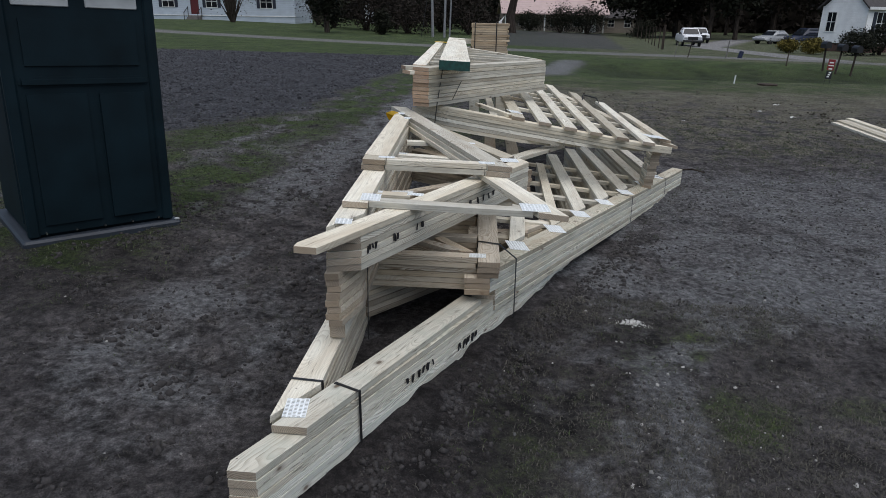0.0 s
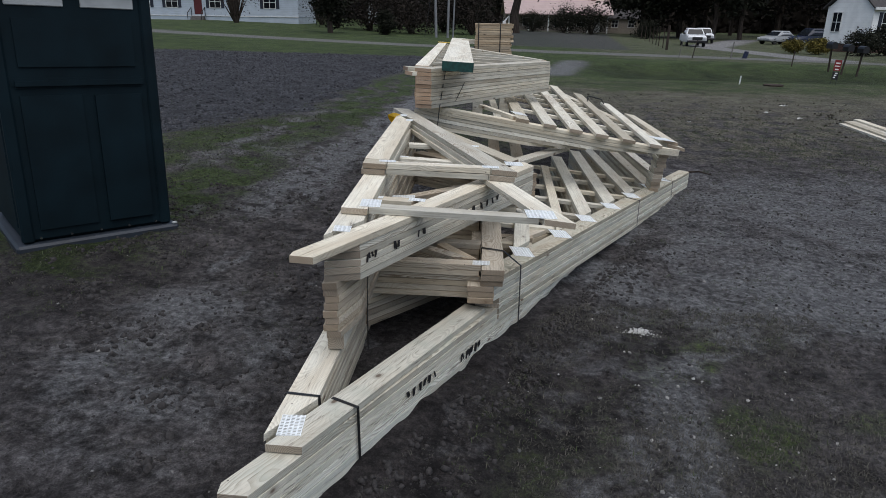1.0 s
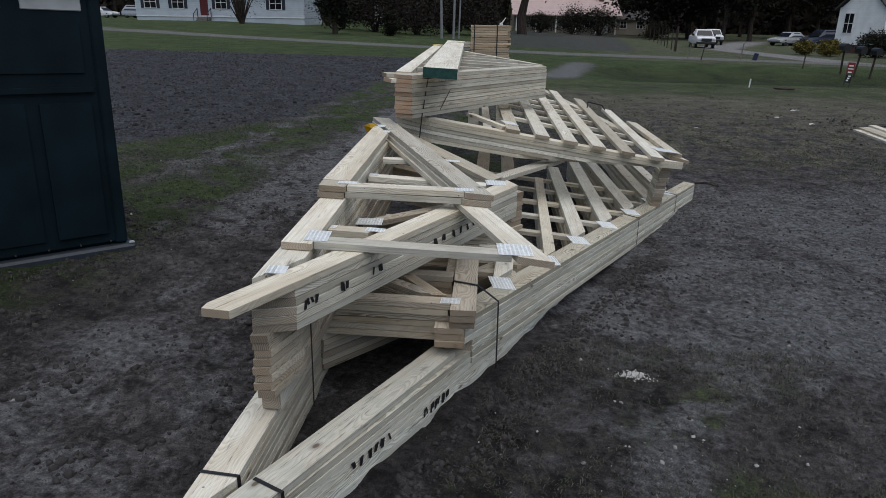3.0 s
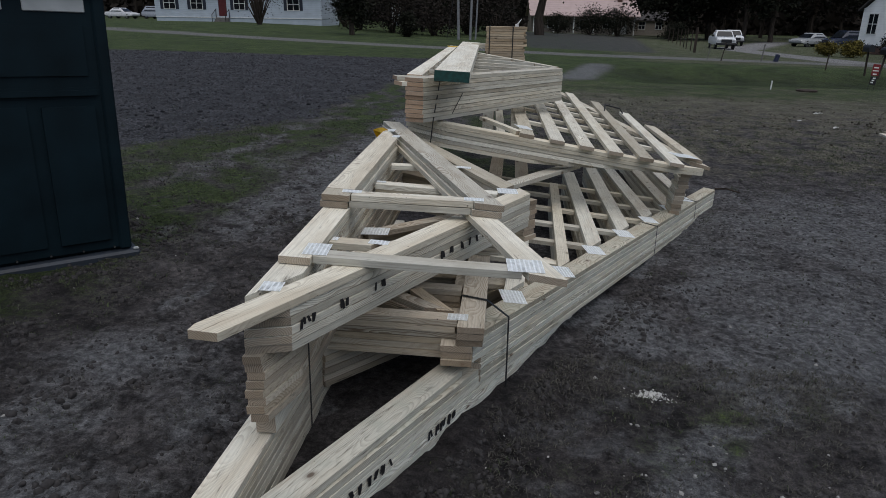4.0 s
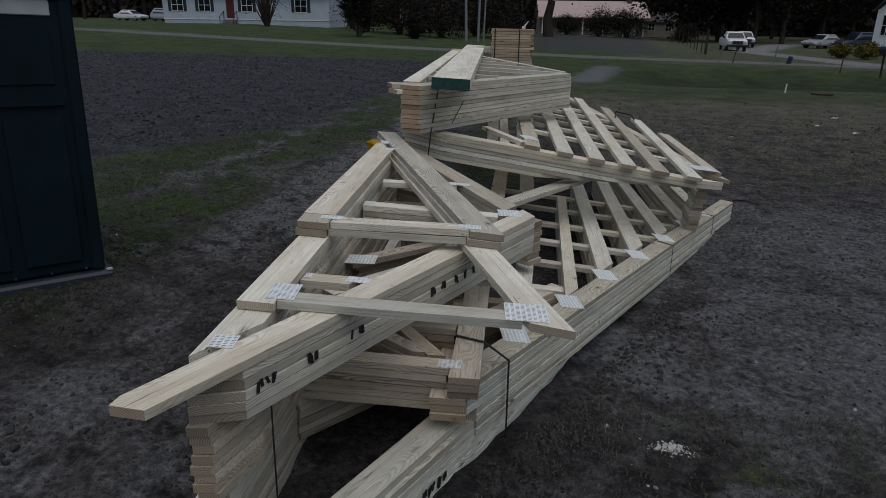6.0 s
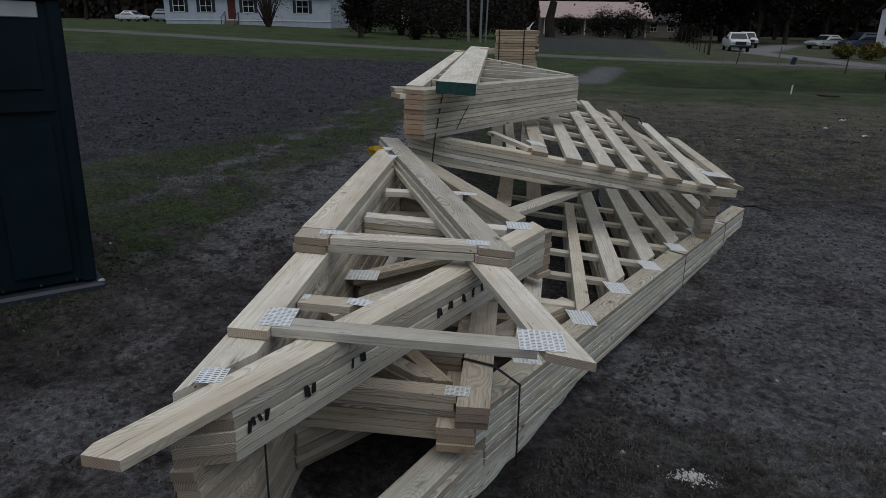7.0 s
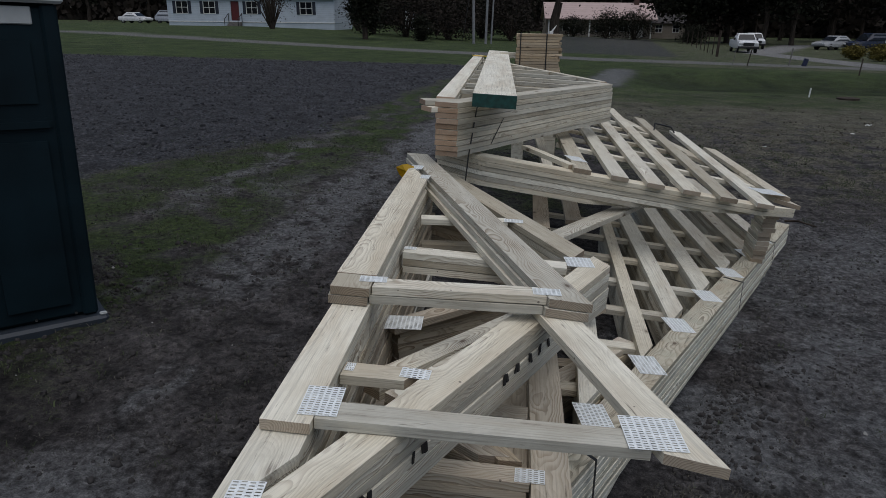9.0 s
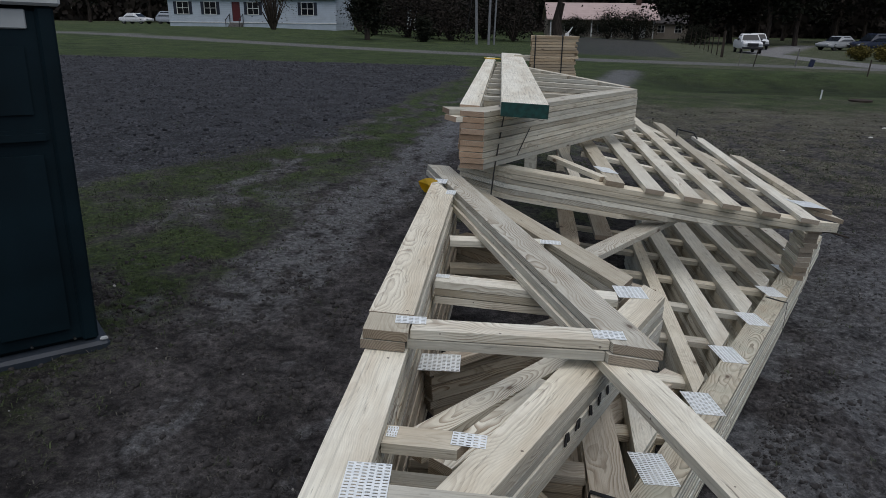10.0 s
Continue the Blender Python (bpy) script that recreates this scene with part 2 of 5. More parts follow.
def plate(parent, bed, x, y, along, length, width, layer=0, name="gusset_plate"):
    """A pressed toothed plate of steel: rows of punched slots, a hair above the wood."""
    bm = bmesh.new()
    nx, ny = max(4, round(length / 0.020)), max(4, round(width / 0.0115))
    dx, dy = length / nx, width / ny
    for i in range(nx):
        for j in range(ny):
            x0, y0 = -length / 2 + i * dx, -width / 2 + j * dy
            off = 0.16 * dy if i % 2 else -0.06 * dy
            o = [bm.verts.new((x0 + u * dx, y0 + v * dy, 0)) for u, v in ((0, 0), (1, 0), (1, 1), (0, 1))]
            k = [bm.verts.new((x0 + px * dx, y0 + py * dy + off, 0)) for px, py in ((0.16, 0.27), (0.82, 0.27), (0.82, 0.66), (0.16, 0.66))]
            for c in range(4):
                d = (c + 1) % 4
                bm.faces.new((o[c], o[d], k[d], k[c]))
    bmesh.ops.remove_doubles(bm, verts=bm.verts[:], dist=1e-5)
    r = bmesh.ops.extrude_face_region(bm, geom=bm.faces[:])
    for v in r["geom"]:
        if isinstance(v, bmesh.types.BMVert):
            v.co.z += 0.0012
    ax = Vector((math.cos(radians(along)), math.sin(radians(along)), 0))
    ax.z = bed.sx * ax.x + bed.sy * ax.y
    ax.normalize()
    ay = Vector((-bed.sx, -bed.sy, 1)).cross(ax).normalized()
    m = Matrix.Translation((x, y, bed.z(x, y, layer) + 0.0018)) @ Matrix((ax, ay, ax.cross(ay))).transposed().to_4x4()
    return part(name, bm, STEEL, parent, "punched galvanised steel plate", m)


# ---- ground ----
def smooth(a, b, v):
    v = max(0.0, min(1.0, (v - a) / (b - a)))
    return v * v * (3 - 2 * v)


def lie(x, y):
    """Height of the land at large, with the ditch beside the road."""
    near = -0.12 - 0.035 * max(-3.4, min(4.0, x))
    far = 0.05 - 0.03 * max(-30.0, min(24.0, x))
    w = smooth(12.0, 70.0, y)
    ditch = 0.5 * smooth(3.5, 8.0, x) * smooth(25.5, 28.0, y) * (1 - smooth(33.0, 37.0, y))
    return near * (1 - w) + far * w - ditch


def road_y(x):
    return 43.0 + 0.30 * max(0.0, -x - 4.0) - 0.012 * max(0.0, x - 12) ** 2


def ground_height(x, y):
    z = lie(x, y)
    r = math.hypot(x, y - 5)
    if r < 22:
        close = 1 - smooth(13.0, 22.0, r)
        z += close * (0.030 * noise.noise((x * 1.5, y * 1.5, 1.0)) + 0.024 * noise.noise((x * 4.5, y * 4.5, 4.0)) + 0.020 * max(-0.15, noise.noise((x * 9.0, y * 9.0, 9.0))))
        # loose spoil thrown up along the open side of the stack
        d = (x - (0.10 + 0.51 * (y - 4.0))) * 0.89
        if 1.2 < y < 9.5:
            heap = smooth(1.2, 2.2, y) * (1 - smooth(3.85, 4.35, y)) * (0.75 + (0.25 + 0.45 * smooth(3.0, 3.6, y)) * noise.noise((x * 6.5, y * 6.5, 2.0)))
            z += (0.075 * heap - 0.035 * smooth(4.1, 4.5, y)) * math.exp(-((d - 0.05) / (0.24 if d > 0 else 0.10)) ** 2)
            z += 0.020 * math.exp(-((d - 0.46) / 0.18) ** 2) * smooth(1.5, 2.6, y) * (1 - smooth(4.6, 7.0, y)) * (0.6 + 0.8 * noise.noise((x * 6, y * 6, 2.0)))
    elif x < -2 and 13 < y < 36:
        z += 0.03 * noise.noise((x * 2.0, y * 2.0, 5.0))
    return z


GREEN_SPOTS = ((1.50, 3.20, 0.46, 0.62), (2.2, 3.4, 0.30, 0.5), (0.42, 3.0, 0.85, 0.40), (-2.8, 4.7, 1.0, 0.28))   # middle, reach and thickness of small green tufts


def zones(x, y):
    """Shares of grass, pale sand, turned field and gravel at a place."""
    n = noise.noise((x * 0.55, y * 0.55, 3.0))
    f = noise.noise((x * 2.2, y * 2.2, 8.0))
    k = noise.noise((x * 6.5, y * 6.5, 5.0))
    edge = n * 1.2 + f * 0.7
    rim = min(y - (11.2 + 1.73 * (x + 4.7)), -1.5 * (x + 3.45 - 0.072 * (y - 13.6)))   # beyond this line the field is turned
    lane = x + 2.15 - 0.085 * (y - 7.5)           # middle of the wheel track beside the stack
    rut = x + 3.7 - 0.014 * (y - 8.5) ** 2        # the other, fainter track
    # verge between the field and the wheel track, and round the toilet
    grass = smooth(0.2, -0.7, lane + 0.35 * edge) * smooth(3.8, 5.4, y + edge) * (0.62 + 0.7 * f + 0.3 * k)
    grass = max(grass, smooth(0.4, 1.2, lane + 0.2 * edge) * smooth(8.0, 10.0, y) * (1 - smooth(0.5, 1.5, x)) * (0.5 + 0.6 * f))
    # thin worn lawn beyond the stack's open side, thicker towards the ditch
    grass = max(grass, smooth(7.5, 12.0, y + 1.6 * edge - 0.15 * x) * smooth(0.5, 2.0, x) * (0.50 + 0.35 * smooth(14, 23, y) + 0.45 * f + 0.3 * k))
    grass = max(grass, smooth(22.0, 26.0, y + f) * smooth(1.0, 3.0, x))
    grass = max(grass, smooth(0.12, 0.5, n + 0.4 * f) * smooth(0.6, 1.2, x) * (1 - smooth(4.0, 6.5, y)) * 0.6)
    for px, py, pr, much in GREEN_SPOTS:
        grass = max(grass, much * (1 - smooth(0.35, 1.1, math.hypot(x - px, 1.2 * (y - py)) / pr + 0.5 * f + 0.25 * k)))
    grass = max(grass, smooth(0.30, 0.60, n + 0.3 * f) * smooth(-1.2, -2.0, x) * 0.4)
    field = smooth(-0.5, 0.9, rim + 0.8 * edge) * (1 - smooth(31.5, 33.5, y + 0.3 * edge)) * smooth(0.5, -0.5, x - 0.2)
    far_field = smooth(47.0, 50.0, y) * (1 - smooth(108, 112, y)) * smooth(0.5, 2.0, x - 0.01 * (y - 47)) * (1 - smooth(10.0, 11.5, x - 0.14 * (y - 50)))
    field = max(field, 0.62 * far_field)
    lawn = smooth(31.5, 33.5, y + 0.3 * edge) * (1 - smooth(1.0, 2.0, x)) + smooth(37, 39, y) * smooth(1, 2, x)
    grass = max(grass * (1 - field), min(1.0, lawn) * (1 - field))
    road = 1 - smooth(1.2, 1.7, abs(y - road_y(x)) + 0.15 * f)
    drive = smooth(43, 44, y) * (1 - smooth(1.6, 2.2, abs(x - (20.5 + 0.06 * max(0, 62 - y) + 0.5 * max(0.0, y - 66)))))
    drive *= 1 - smooth(92, 96, y)
    gravel = max(0.6 * road, drive)
    track = (1 - smooth(0.12, 0.75, abs(lane) + 0.4 * f)) * smooth(5.5, 7.5, y) * (1 - smooth(16, 21, y)) * (0.55 + 0.6 * k + 0.4 * f)
    track2 = (1 - smooth(0.08, 0.42, abs(rut) + 0.3 * f)) * smooth(7.6, 8.6, y) * (1 - smooth(19, 23, y)) * (0.55 + 0.7 * k + 0.7 * n)
    sand = max(1.4 * track, 0.8 * track2)
    sand = max(sand, smooth(0.10, 0.50, n * 0.7 + 0.5 * f + 0.35 * k) * 0.75 * (1 - smooth(9, 13, y)))
    sand = max(sand, 0.9 * (1 - smooth(0.4, 1.6, math.hypot((x - 1.7) / 1.5, (y - 6.0) / 1.2))) * smooth(-0.3, 0.5, f + 0.6 * k))
    sand = max(sand, 0.9 * (1 - smooth(0.5, 1.5, math.hypot((x - 4.4) / 2.0, (y - 6.6) / 1.2))) * smooth(-0.3, 0.5, f + 0.5 * k))
    sand = max(sand, 0.85 * (1 - smooth(0.2, 1.6, abs(x - 3.0 - 0.22 * (y - 27.5)) + 0.15 * f)) * smooth(24, 27, y) * (1 - smooth(35, 37.5, y)))
    sand = max(sand, 0.85 * (1 - smooth(0.4, 1.2, math.hypot((x - 1.15) / 0.35, (y - 5.3) / 0.7) + 0.5 * f)))
    sand = max(sand, 0.75 * (1 - smooth(0.06, 0.28, abs(x - 1.08 - 0.15 * (y - 3.0)) + 0.25 * f)) * (1 - smooth(3.6, 4.4, y)))
    sand = max(sand, (0.56 + 0.35 * n + 0.25 * f) * smooth(0.6, 1.9, x - 0.2 * (y - 5)) * smooth(3.8, 5.0, y) * (1 - smooth(9.0, 11.5, y)))
    sand = max(sand, (0.50 + 0.5 * f + 0.35 * k) * (1 - smooth(0.5, 1.3, math.hypot((x + 1.8) / 0.85, (y - 3.8) / 1.25) + 0.35 * n)))
    # worn brown where people and trucks go, greener round the ditch and the verge
    dry = smooth(0.5, 2.5, x) * (1 - smooth(20.0, 24.5, y + 0.6 * edge)) * (0.95 - 0.25 * smooth(13, 20, y)) * smooth(6.5, 8.0, y)
    dry = max(dry, 0.45 * smooth(37, 39, y) * smooth(3.0, 9.0, x), 0.18 + 0.20 * smooth(-1.5, 0.5, x) * smooth(5.0, 7.0, y) * (1 - smooth(24, 28, y)))
    # darker thrown-up soil beside the stack, and a darker ditch bottom
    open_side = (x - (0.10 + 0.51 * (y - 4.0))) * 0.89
    darkened = smooth(-0.3, 0.05, open_side) * (1 - smooth(0.4, 1.35, open_side + 0.35 * f)) * (1 - smooth(4.0, 5.2, y))
    darkened = max(darkened, 0.75 * smooth(3.5, 6.0, x) * smooth(26.5, 28.5, y + 0.5 * f) * (1 - smooth(33.5, 36.5, y + 0.5 * f)))
    darkened = max(darkened, 0.8 * (1 - smooth(0.5, 1.3, math.hypot((x + 3.2) / 1.1, (y - 4.7) / 0.9) + 0.3 * f)))   # darker ground round the toilet
    return max(0.0, min(1.0, grass)) * (1 - gravel) * (1 - 0.8 * sand), max(0.0, min(1.0, sand)) * (1 - gravel) * (1 - field), field * (1 - gravel), gravel, dry, darkened


def ground_material():
    m, t, b = material("bare_ground", 0.95)
    L = t.links.new
    b.inputs["Specular IOR Level"].default_value = 0.2
    co = t.nodes.new("ShaderNodeTexCoord")

    def tex(scale, detail=6.0, rough=0.6):
        n = node(t, "ShaderNodeTexNoise", Scale=scale, Detail=detail, Roughness=rough)
        L(co.outputs["Object"], n.inputs["Vector"])
        return n.outputs[0]

    def share(name):
        n = t.nodes.new("ShaderNodeAttribute")
        n.attribute_name = name
        return n.outputs["Fac"]

    def maths(kind, a, b, c=0.0):
        n = t.nodes.new("ShaderNodeMath")
        n.operation = kind
        for socket, v in zip(n.inputs, (a, b, c)):
            if hasattr(v, "is_linked"):
                L(v, socket)
            else:
                socket.default_value = v
        return n.outputs[0]

    def patchy(name, by, sharp, spread):
        """The share of a cover, broken up into patches by a texture."""
        v = maths("MULTIPLY_ADD", maths("SUBTRACT", by, 0.5), spread, share(name))
        n = t.nodes.new("ShaderNodeMapRange")
        n.interpolation_type = "SMOOTHSTEP"
        n.inputs["From Min"].default_value, n.inputs["From Max"].default_value = 0.5 - sharp, 0.5 + sharp
        L(v, n.inputs["Value"])
        return n.outputs[0]

    big, mid, small, tiny = tex(0.7), tex(4.0, 8.0, 0.65), tex(20.0, 8.0, 0.7), tex(110.0, 4.0, 0.7)
    col = ramp(t, mid, ((0.36, (0.0250, 0.0235, 0.0237)), (0.46, (0.0585, 0.0553, 0.0558)), (0.68, (0.110, 0.1045, 0.1052))))
    col = mixed(t, "MULTIPLY", 0.9, col, ramp(t, small, ((0.36, (0.34, 0.33, 0.32)), (0.50, (1, 1, 1)), (0.64, (1.75, 1.7, 1.66)))))
    col = mixed(t, "MULTIPLY", 0.6, col, ramp(t, big, ((0.3, (0.6, 0.58, 0.6)), (0.7, (1.3, 1.27, 1.25)))))
    sand = ramp(t, small, ((0.32, (0.052, 0.052, 0.054)), (0.5, (0.136, 0.138, 0.143)), (0.68, (0.255, 0.257, 0.262))))
    col = mixed(t, "MIX", patchy("sand", mixed(t, "MIX", 0.6, mid, small), 0.34, 1.5), col, sand)
    turned = ramp(t, small, ((0.36, (0.016, 0.017, 0.019)), (0.51, (0.043, 0.044, 0.050)), (0.64, (0.105, 0.106, 0.115))))
    turned = mixed(t, "MULTIPLY", 0.7, turned, ramp(t, tex(1.6, 8.0, 0.75), ((0.38, (0.42, 0.42, 0.40)), (0.62, (1.55, 1.55, 1.55)))))
    col = mixed(t, "MIX", patchy("field", mid, 0.3, 0.8), col, turned)
    green = ramp(t, small, ((0.34, (0.016, 0.024, 0.009)), (0.5, (0.039, 0.058, 0.020)), (0.66, (0.083, 0.112, 0.040))))
    dry = ramp(t, small, ((0.34, (0.042, 0.039, 0.030)), (0.5, (0.108, 0.101, 0.077)), (0.66, (0.20, 0.190, 0.148))))
    dry = mixed(t, "MULTIPLY", 0.9, dry, ramp(t, tex(1.8, 10.0, 0.75), ((0.34, (0.42, 0.40, 0.40)), (0.5, (1, 1, 1)), (0.66, (1.35, 1.35, 1.3)))))
    green = mixed(t, "MULTIPLY", 0.9, green, ramp(t, tex(0.8, 10.0, 0.7), ((0.36, (0.50, 0.52, 0.5)), (0.5, (1, 1, 1)), (0.64, (1.4, 1.35, 1.3)))))
    green = mixed(t, "MIX", patchy("dry", tex(1.3, 6.0), 0.35, 0.9), green, dry)
    col = mixed(t, "MIX", patchy("grass", mixed(t, "MIX", 0.5, mid, small), 0.25, 1.8), col, green)
    gravel = ramp(t, tiny, ((0.36, (0.11, 0.110, 0.110)), (0.64, (0.24, 0.238, 0.235))))
    col = mixed(t, "MIX", share("gravel"), col, gravel)
    # halves the colour beside the stack, in the ditch and round the toilet
    darkened = mixed(t, "MIX", share("darkened"), (1, 1, 1), (0.50, 0.48, 0.48))
    col = mixed(t, "MULTIPLY", 1.0, col, darkened)
    col = mixed(t, "MULTIPLY", 0.45, col, ramp(t, tiny, ((0.38, (0.35, 0.35, 0.35)), (0.5, (1, 1, 1)), (0.62, (1.8, 1.8, 1.8)))))
    L(col, b.inputs["Base Color"])
    # crumbled crust: rounded clods of two sizes among the grains
    warp = t.nodes.new("ShaderNodeVectorMath")
    warp.operation = "MULTIPLY_ADD"
    fuzz = node(t, "ShaderNodeTexNoise", Scale=9.0, Detail=4.0)
    L(co.outputs["Object"], fuzz.inputs["Vector"])
    L(fuzz.outputs["Color"], warp.inputs[0])
    warp.inputs[1].default_value = (0.09, 0.09, 0.09)
    L(co.outputs["Object"], warp.inputs[2])

    def crust(scale):
        n = node(t, "ShaderNodeTexVoronoi", Scale=scale, Randomness=1.0)
        L(warp.outputs[0], n.inputs["Vector"])
        return ramp(t, n.outputs["Distance"], ((0.0, (1, 1, 1)), (0.75, (0, 0, 0))))

    crumbs = mixed(t, "MIX", 0.4, crust(15.0), crust(38.0))
    h = mixed(t, "ADD", 0.5, small, mid)
    h = mixed(t, "ADD", 0.45, h, crumbs)
    bumped(t, b, mixed(t, "ADD", 0.3, h, tiny), 1.0, 0.075)
    return m


def steps(stops):
    """Grid lines: runs of (to, step), each starting where the last ended."""
    v, out = stops[0], [stops[0]]
    for to, step in stops[1:]:
        while v < to - 1e-6:
            v += step
            out.append(v)
    return out


gx = steps((-1500.0, (-300, 150), (-100, 25), (-45, 5), (-20, 0.8), (-6, 0.35), (-3.6, 0.075), (3.2, 0.045), (6.5, 0.075), (24, 0.4), (50, 1.2), (100, 6), (300, 25), (1500, 150)))
gy = steps((-400.0, (-50, 50), (-8, 6), (1.6, 0.8), (7.0, 0.045), (12.5, 0.075), (20, 0.22), (50, 0.45), (100, 1.5), (200, 10), (1000, 80), (2500, 250)))
verts = [(x, y, ground_height(x, y)) for y in gy for x in gx]
nx = len(gx)
faces = [(j * nx + i, j * nx + i + 1, (j + 1) * nx + i + 1, (j + 1) * nx + i) for j in range(len(gy) - 1) for i in range(nx - 1)]
me = bpy.data.meshes.new("ground")
me.from_pydata(verts, [], faces)
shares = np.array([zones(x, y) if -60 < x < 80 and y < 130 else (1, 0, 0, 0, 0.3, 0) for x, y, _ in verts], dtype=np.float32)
for i, name in enumerate(("grass", "sand", "field", "gravel", "dry", "darkened")):
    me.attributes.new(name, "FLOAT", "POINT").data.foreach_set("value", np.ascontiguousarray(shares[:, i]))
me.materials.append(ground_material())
me.shade_smooth()
ground = tagged(new("ground", me), "dark bare soil with sandy patches and thin grass", "ground", kind="structure")

# ---- the bundles of trusses ----
T = Bed(0.9521, -0.0449, -0.0019)
B2 = Bed(0.4324, -0.1124, -0.0203)
B1 = Bed(0.3538, -0.0375, -0.049)
U = Bed(0.965, -0.18, 0.0)
G = Bed(1.372, -0.05, 0.0)
C = Bed(0.441, 0.0, 0.0)
E = Bed(0.64, 0.0, 0.0)
PINE_LABEL = "pale pine roof truss lying flat in the stack"


def truss(bed, layer, members, plates=(), label=PINE_LABEL, group="stacked roof trusses", jitter=0.006, mat=None):
    """One truss of a bundle. members: name, first and last end, width, end cuts, sawn corner."""
    n = len(members)
    cx = sum(m[1] + m[3] for m in members) / (2 * n)
    cy = sum(m[2] + m[4] for m in members) / (2 * n)
    t = thing("roof_truss", (cx, cy, bed.z(cx, cy, layer + 1)), label, "roof truss", group)
    ox, oy = random.uniform(-jitter, jitter), random.uniform(-jitter, jitter)
    for i, (name, x0, y0, x1, y1, w, *rest) in enumerate(members):
        cuts = rest[0] if rest else (None, None)
        plainer = mat is PINE_GREY and name != "chord"
        clip = rest[1] if len(rest) > 1 else None
        jx, jy = (random.uniform(-0.4, 0.4) * jitter for _ in "xy")
        board(name, t, bed, (x0 + ox + jx, y0 + oy + jy), (x1 + ox - jx, y1 + oy - jy), w + random.uniform(-0.1, 0.1) * jitter, cuts, clip, layer,
              mat=PINE if plainer else mat, rise=-0.0006 * (i % 3) - 0.0012 * random.random() * (jitter > 0), thick=PLY - (0.0046 if mat is PINE_GREY else 0.0040))
    for x, y, along, length, width in plates:
        plate(t, bed, x, y, along, length, width, layer)
    return t


D, K = -69.0, 63.6
top = [("rafter", -0.678, 4.497, -0.71, 6.41, 0.160, (0, D)), ("diagonal", -0.812, 7.04, 0.170, 4.417, 0.146, (2, -6)),
       ("strut", -0.592, 4.43, 0.062, 4.487, 0.092, (90, D)), ("end_block", -0.672, 4.352, -0.677, 4.490, 0.152, (0, 0))]
truss(T, 0, top, ((-0.60, 4.451, 6, 0.107, 0.058), (0.079, 4.487, 5, 0.11, 0.066), (-0.739, 6.548, 0, 0.08, 0.12), (-0.645, 6.278, 0, 0.058, 0.10)), jitter=0)
truss(T, 1, [(m[0], m[1] - 0.012, m[2] - 0.006, m[3] - 0.016, m[4] - 0.012, *m[5:]) for m in top])
arms = [("rafter", -0.661, 3.563, -0.70, 6.40, 0.142, (0, D)), ("diagonal", -0.665, 6.55, 0.447, 3.595, 0.140, (D + 90, -13)),
        ("strut", -0.588, 3.64, 0.318, 3.67, 0.092, (90, D))]
truss(T, 2, arms, ((-0.589, 3.681, 4, 0.112, 0.153), (0.349, 3.70, 4, 0.163, 0.160)), jitter=0)
for n in range(6):
    first = (-0.783, 2.876) if n == 0 else (-0.652, 3.165)
    members = [("chord", *first, 0.385, 5.25, 0.120, (-3, -61.5) if n == 0 else (22, -61.5), ("L", 0.055, 0.02) if n == 0 else None),
               ("rafter", -0.672, 3.335, -0.71, 6.75, 0.148, (K, D)), ("diagonal", -0.75, 7.22, 0.275, 5.325, 0.140, (0, K))]
    if n in (0, 4):
        members += [("web", -0.597, 5.75, -0.10, 5.83, 0.086), ("web", -0.597, 3.945, -0.365, 3.95, 0.088, (90, K))]
    if n < 3:
        members += [("web", -0.597, 5.17, 0.205, 5.14, 0.095)]
    if n > 3:
        members += [("web", -0.55, 4.15, 0.02, 4.9, 0.089), ("web", -0.45, 4.05, -0.1, 4.6, 0.089)]
    truss(T, 3 + n, members,
          ((-0.675, 3.307, 5, 0.086, 0.094), (-0.358, 3.955, -2, 0.098, 0.062), (-0.575, 3.955, 90, 0.05, 0.03), (0.268, 5.195, 6, 0.132, 0.135),
           (-0.06, 5.818, 2, 0.11, 0.066), (-0.57, 5.18, 0, 0.06, 0.04)) if n == 0 else (), jitter=0 if n == 0 else 0.003)
for n in range(8):
    members = [("rafter", -0.672, 3.135, -0.69, 6.6, 0.142, (8, None), ("R", 0.24, 0.072))]
    members += [("diagonal", -0.60, 6.5, 0.45, 5.65, 0.13), ("web", -0.598, 4.75 + 0.06 * min(n, 2), 0.10, 5.35, 0.089)]
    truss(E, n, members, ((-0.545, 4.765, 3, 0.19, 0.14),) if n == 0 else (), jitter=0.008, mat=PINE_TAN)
spacer = thing("spacer_block", (-0.69, 3.5, 0.21), "stubby pine block between the stacked trusses", "wood block")
board("block", spacer, Bed(0.334, 0, 0), (-0.712, 3.215), (-0.71, 3.75), 0.085, thick=0.10)
for n in range(6):
    members = [("chord", -0.65, 4.055, 0.028, 4.025, 0.089)]
    members += [("stud", 0.103, 3.908, 0.10, 6.2, 0.136) if n < 3 else ("stud", 0.042, 3.907, 0.07, 6.2, 0.16)]
    if n < 5:
        members += [("web", -0.60, 4.45, 0.025, 4.42, 0.089), ("web", -0.48, 4.41, -0.10, 4.12, 0.07, (None, 0)), ("web", -0.24, 4.38, -0.04, 4.10, 0.07, (None, 0)),
                    ("web", -0.55, 5.1, 0.02, 5.05, 0.089)]
    if n < 1:
        members += [("stud", 0.15, 7.0, 0.18, 9.0, 0.13), ("stud", 0.41, 7.25, 0.43, 8.7, 0.13)]
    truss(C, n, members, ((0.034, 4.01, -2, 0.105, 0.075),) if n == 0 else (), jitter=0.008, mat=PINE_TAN)
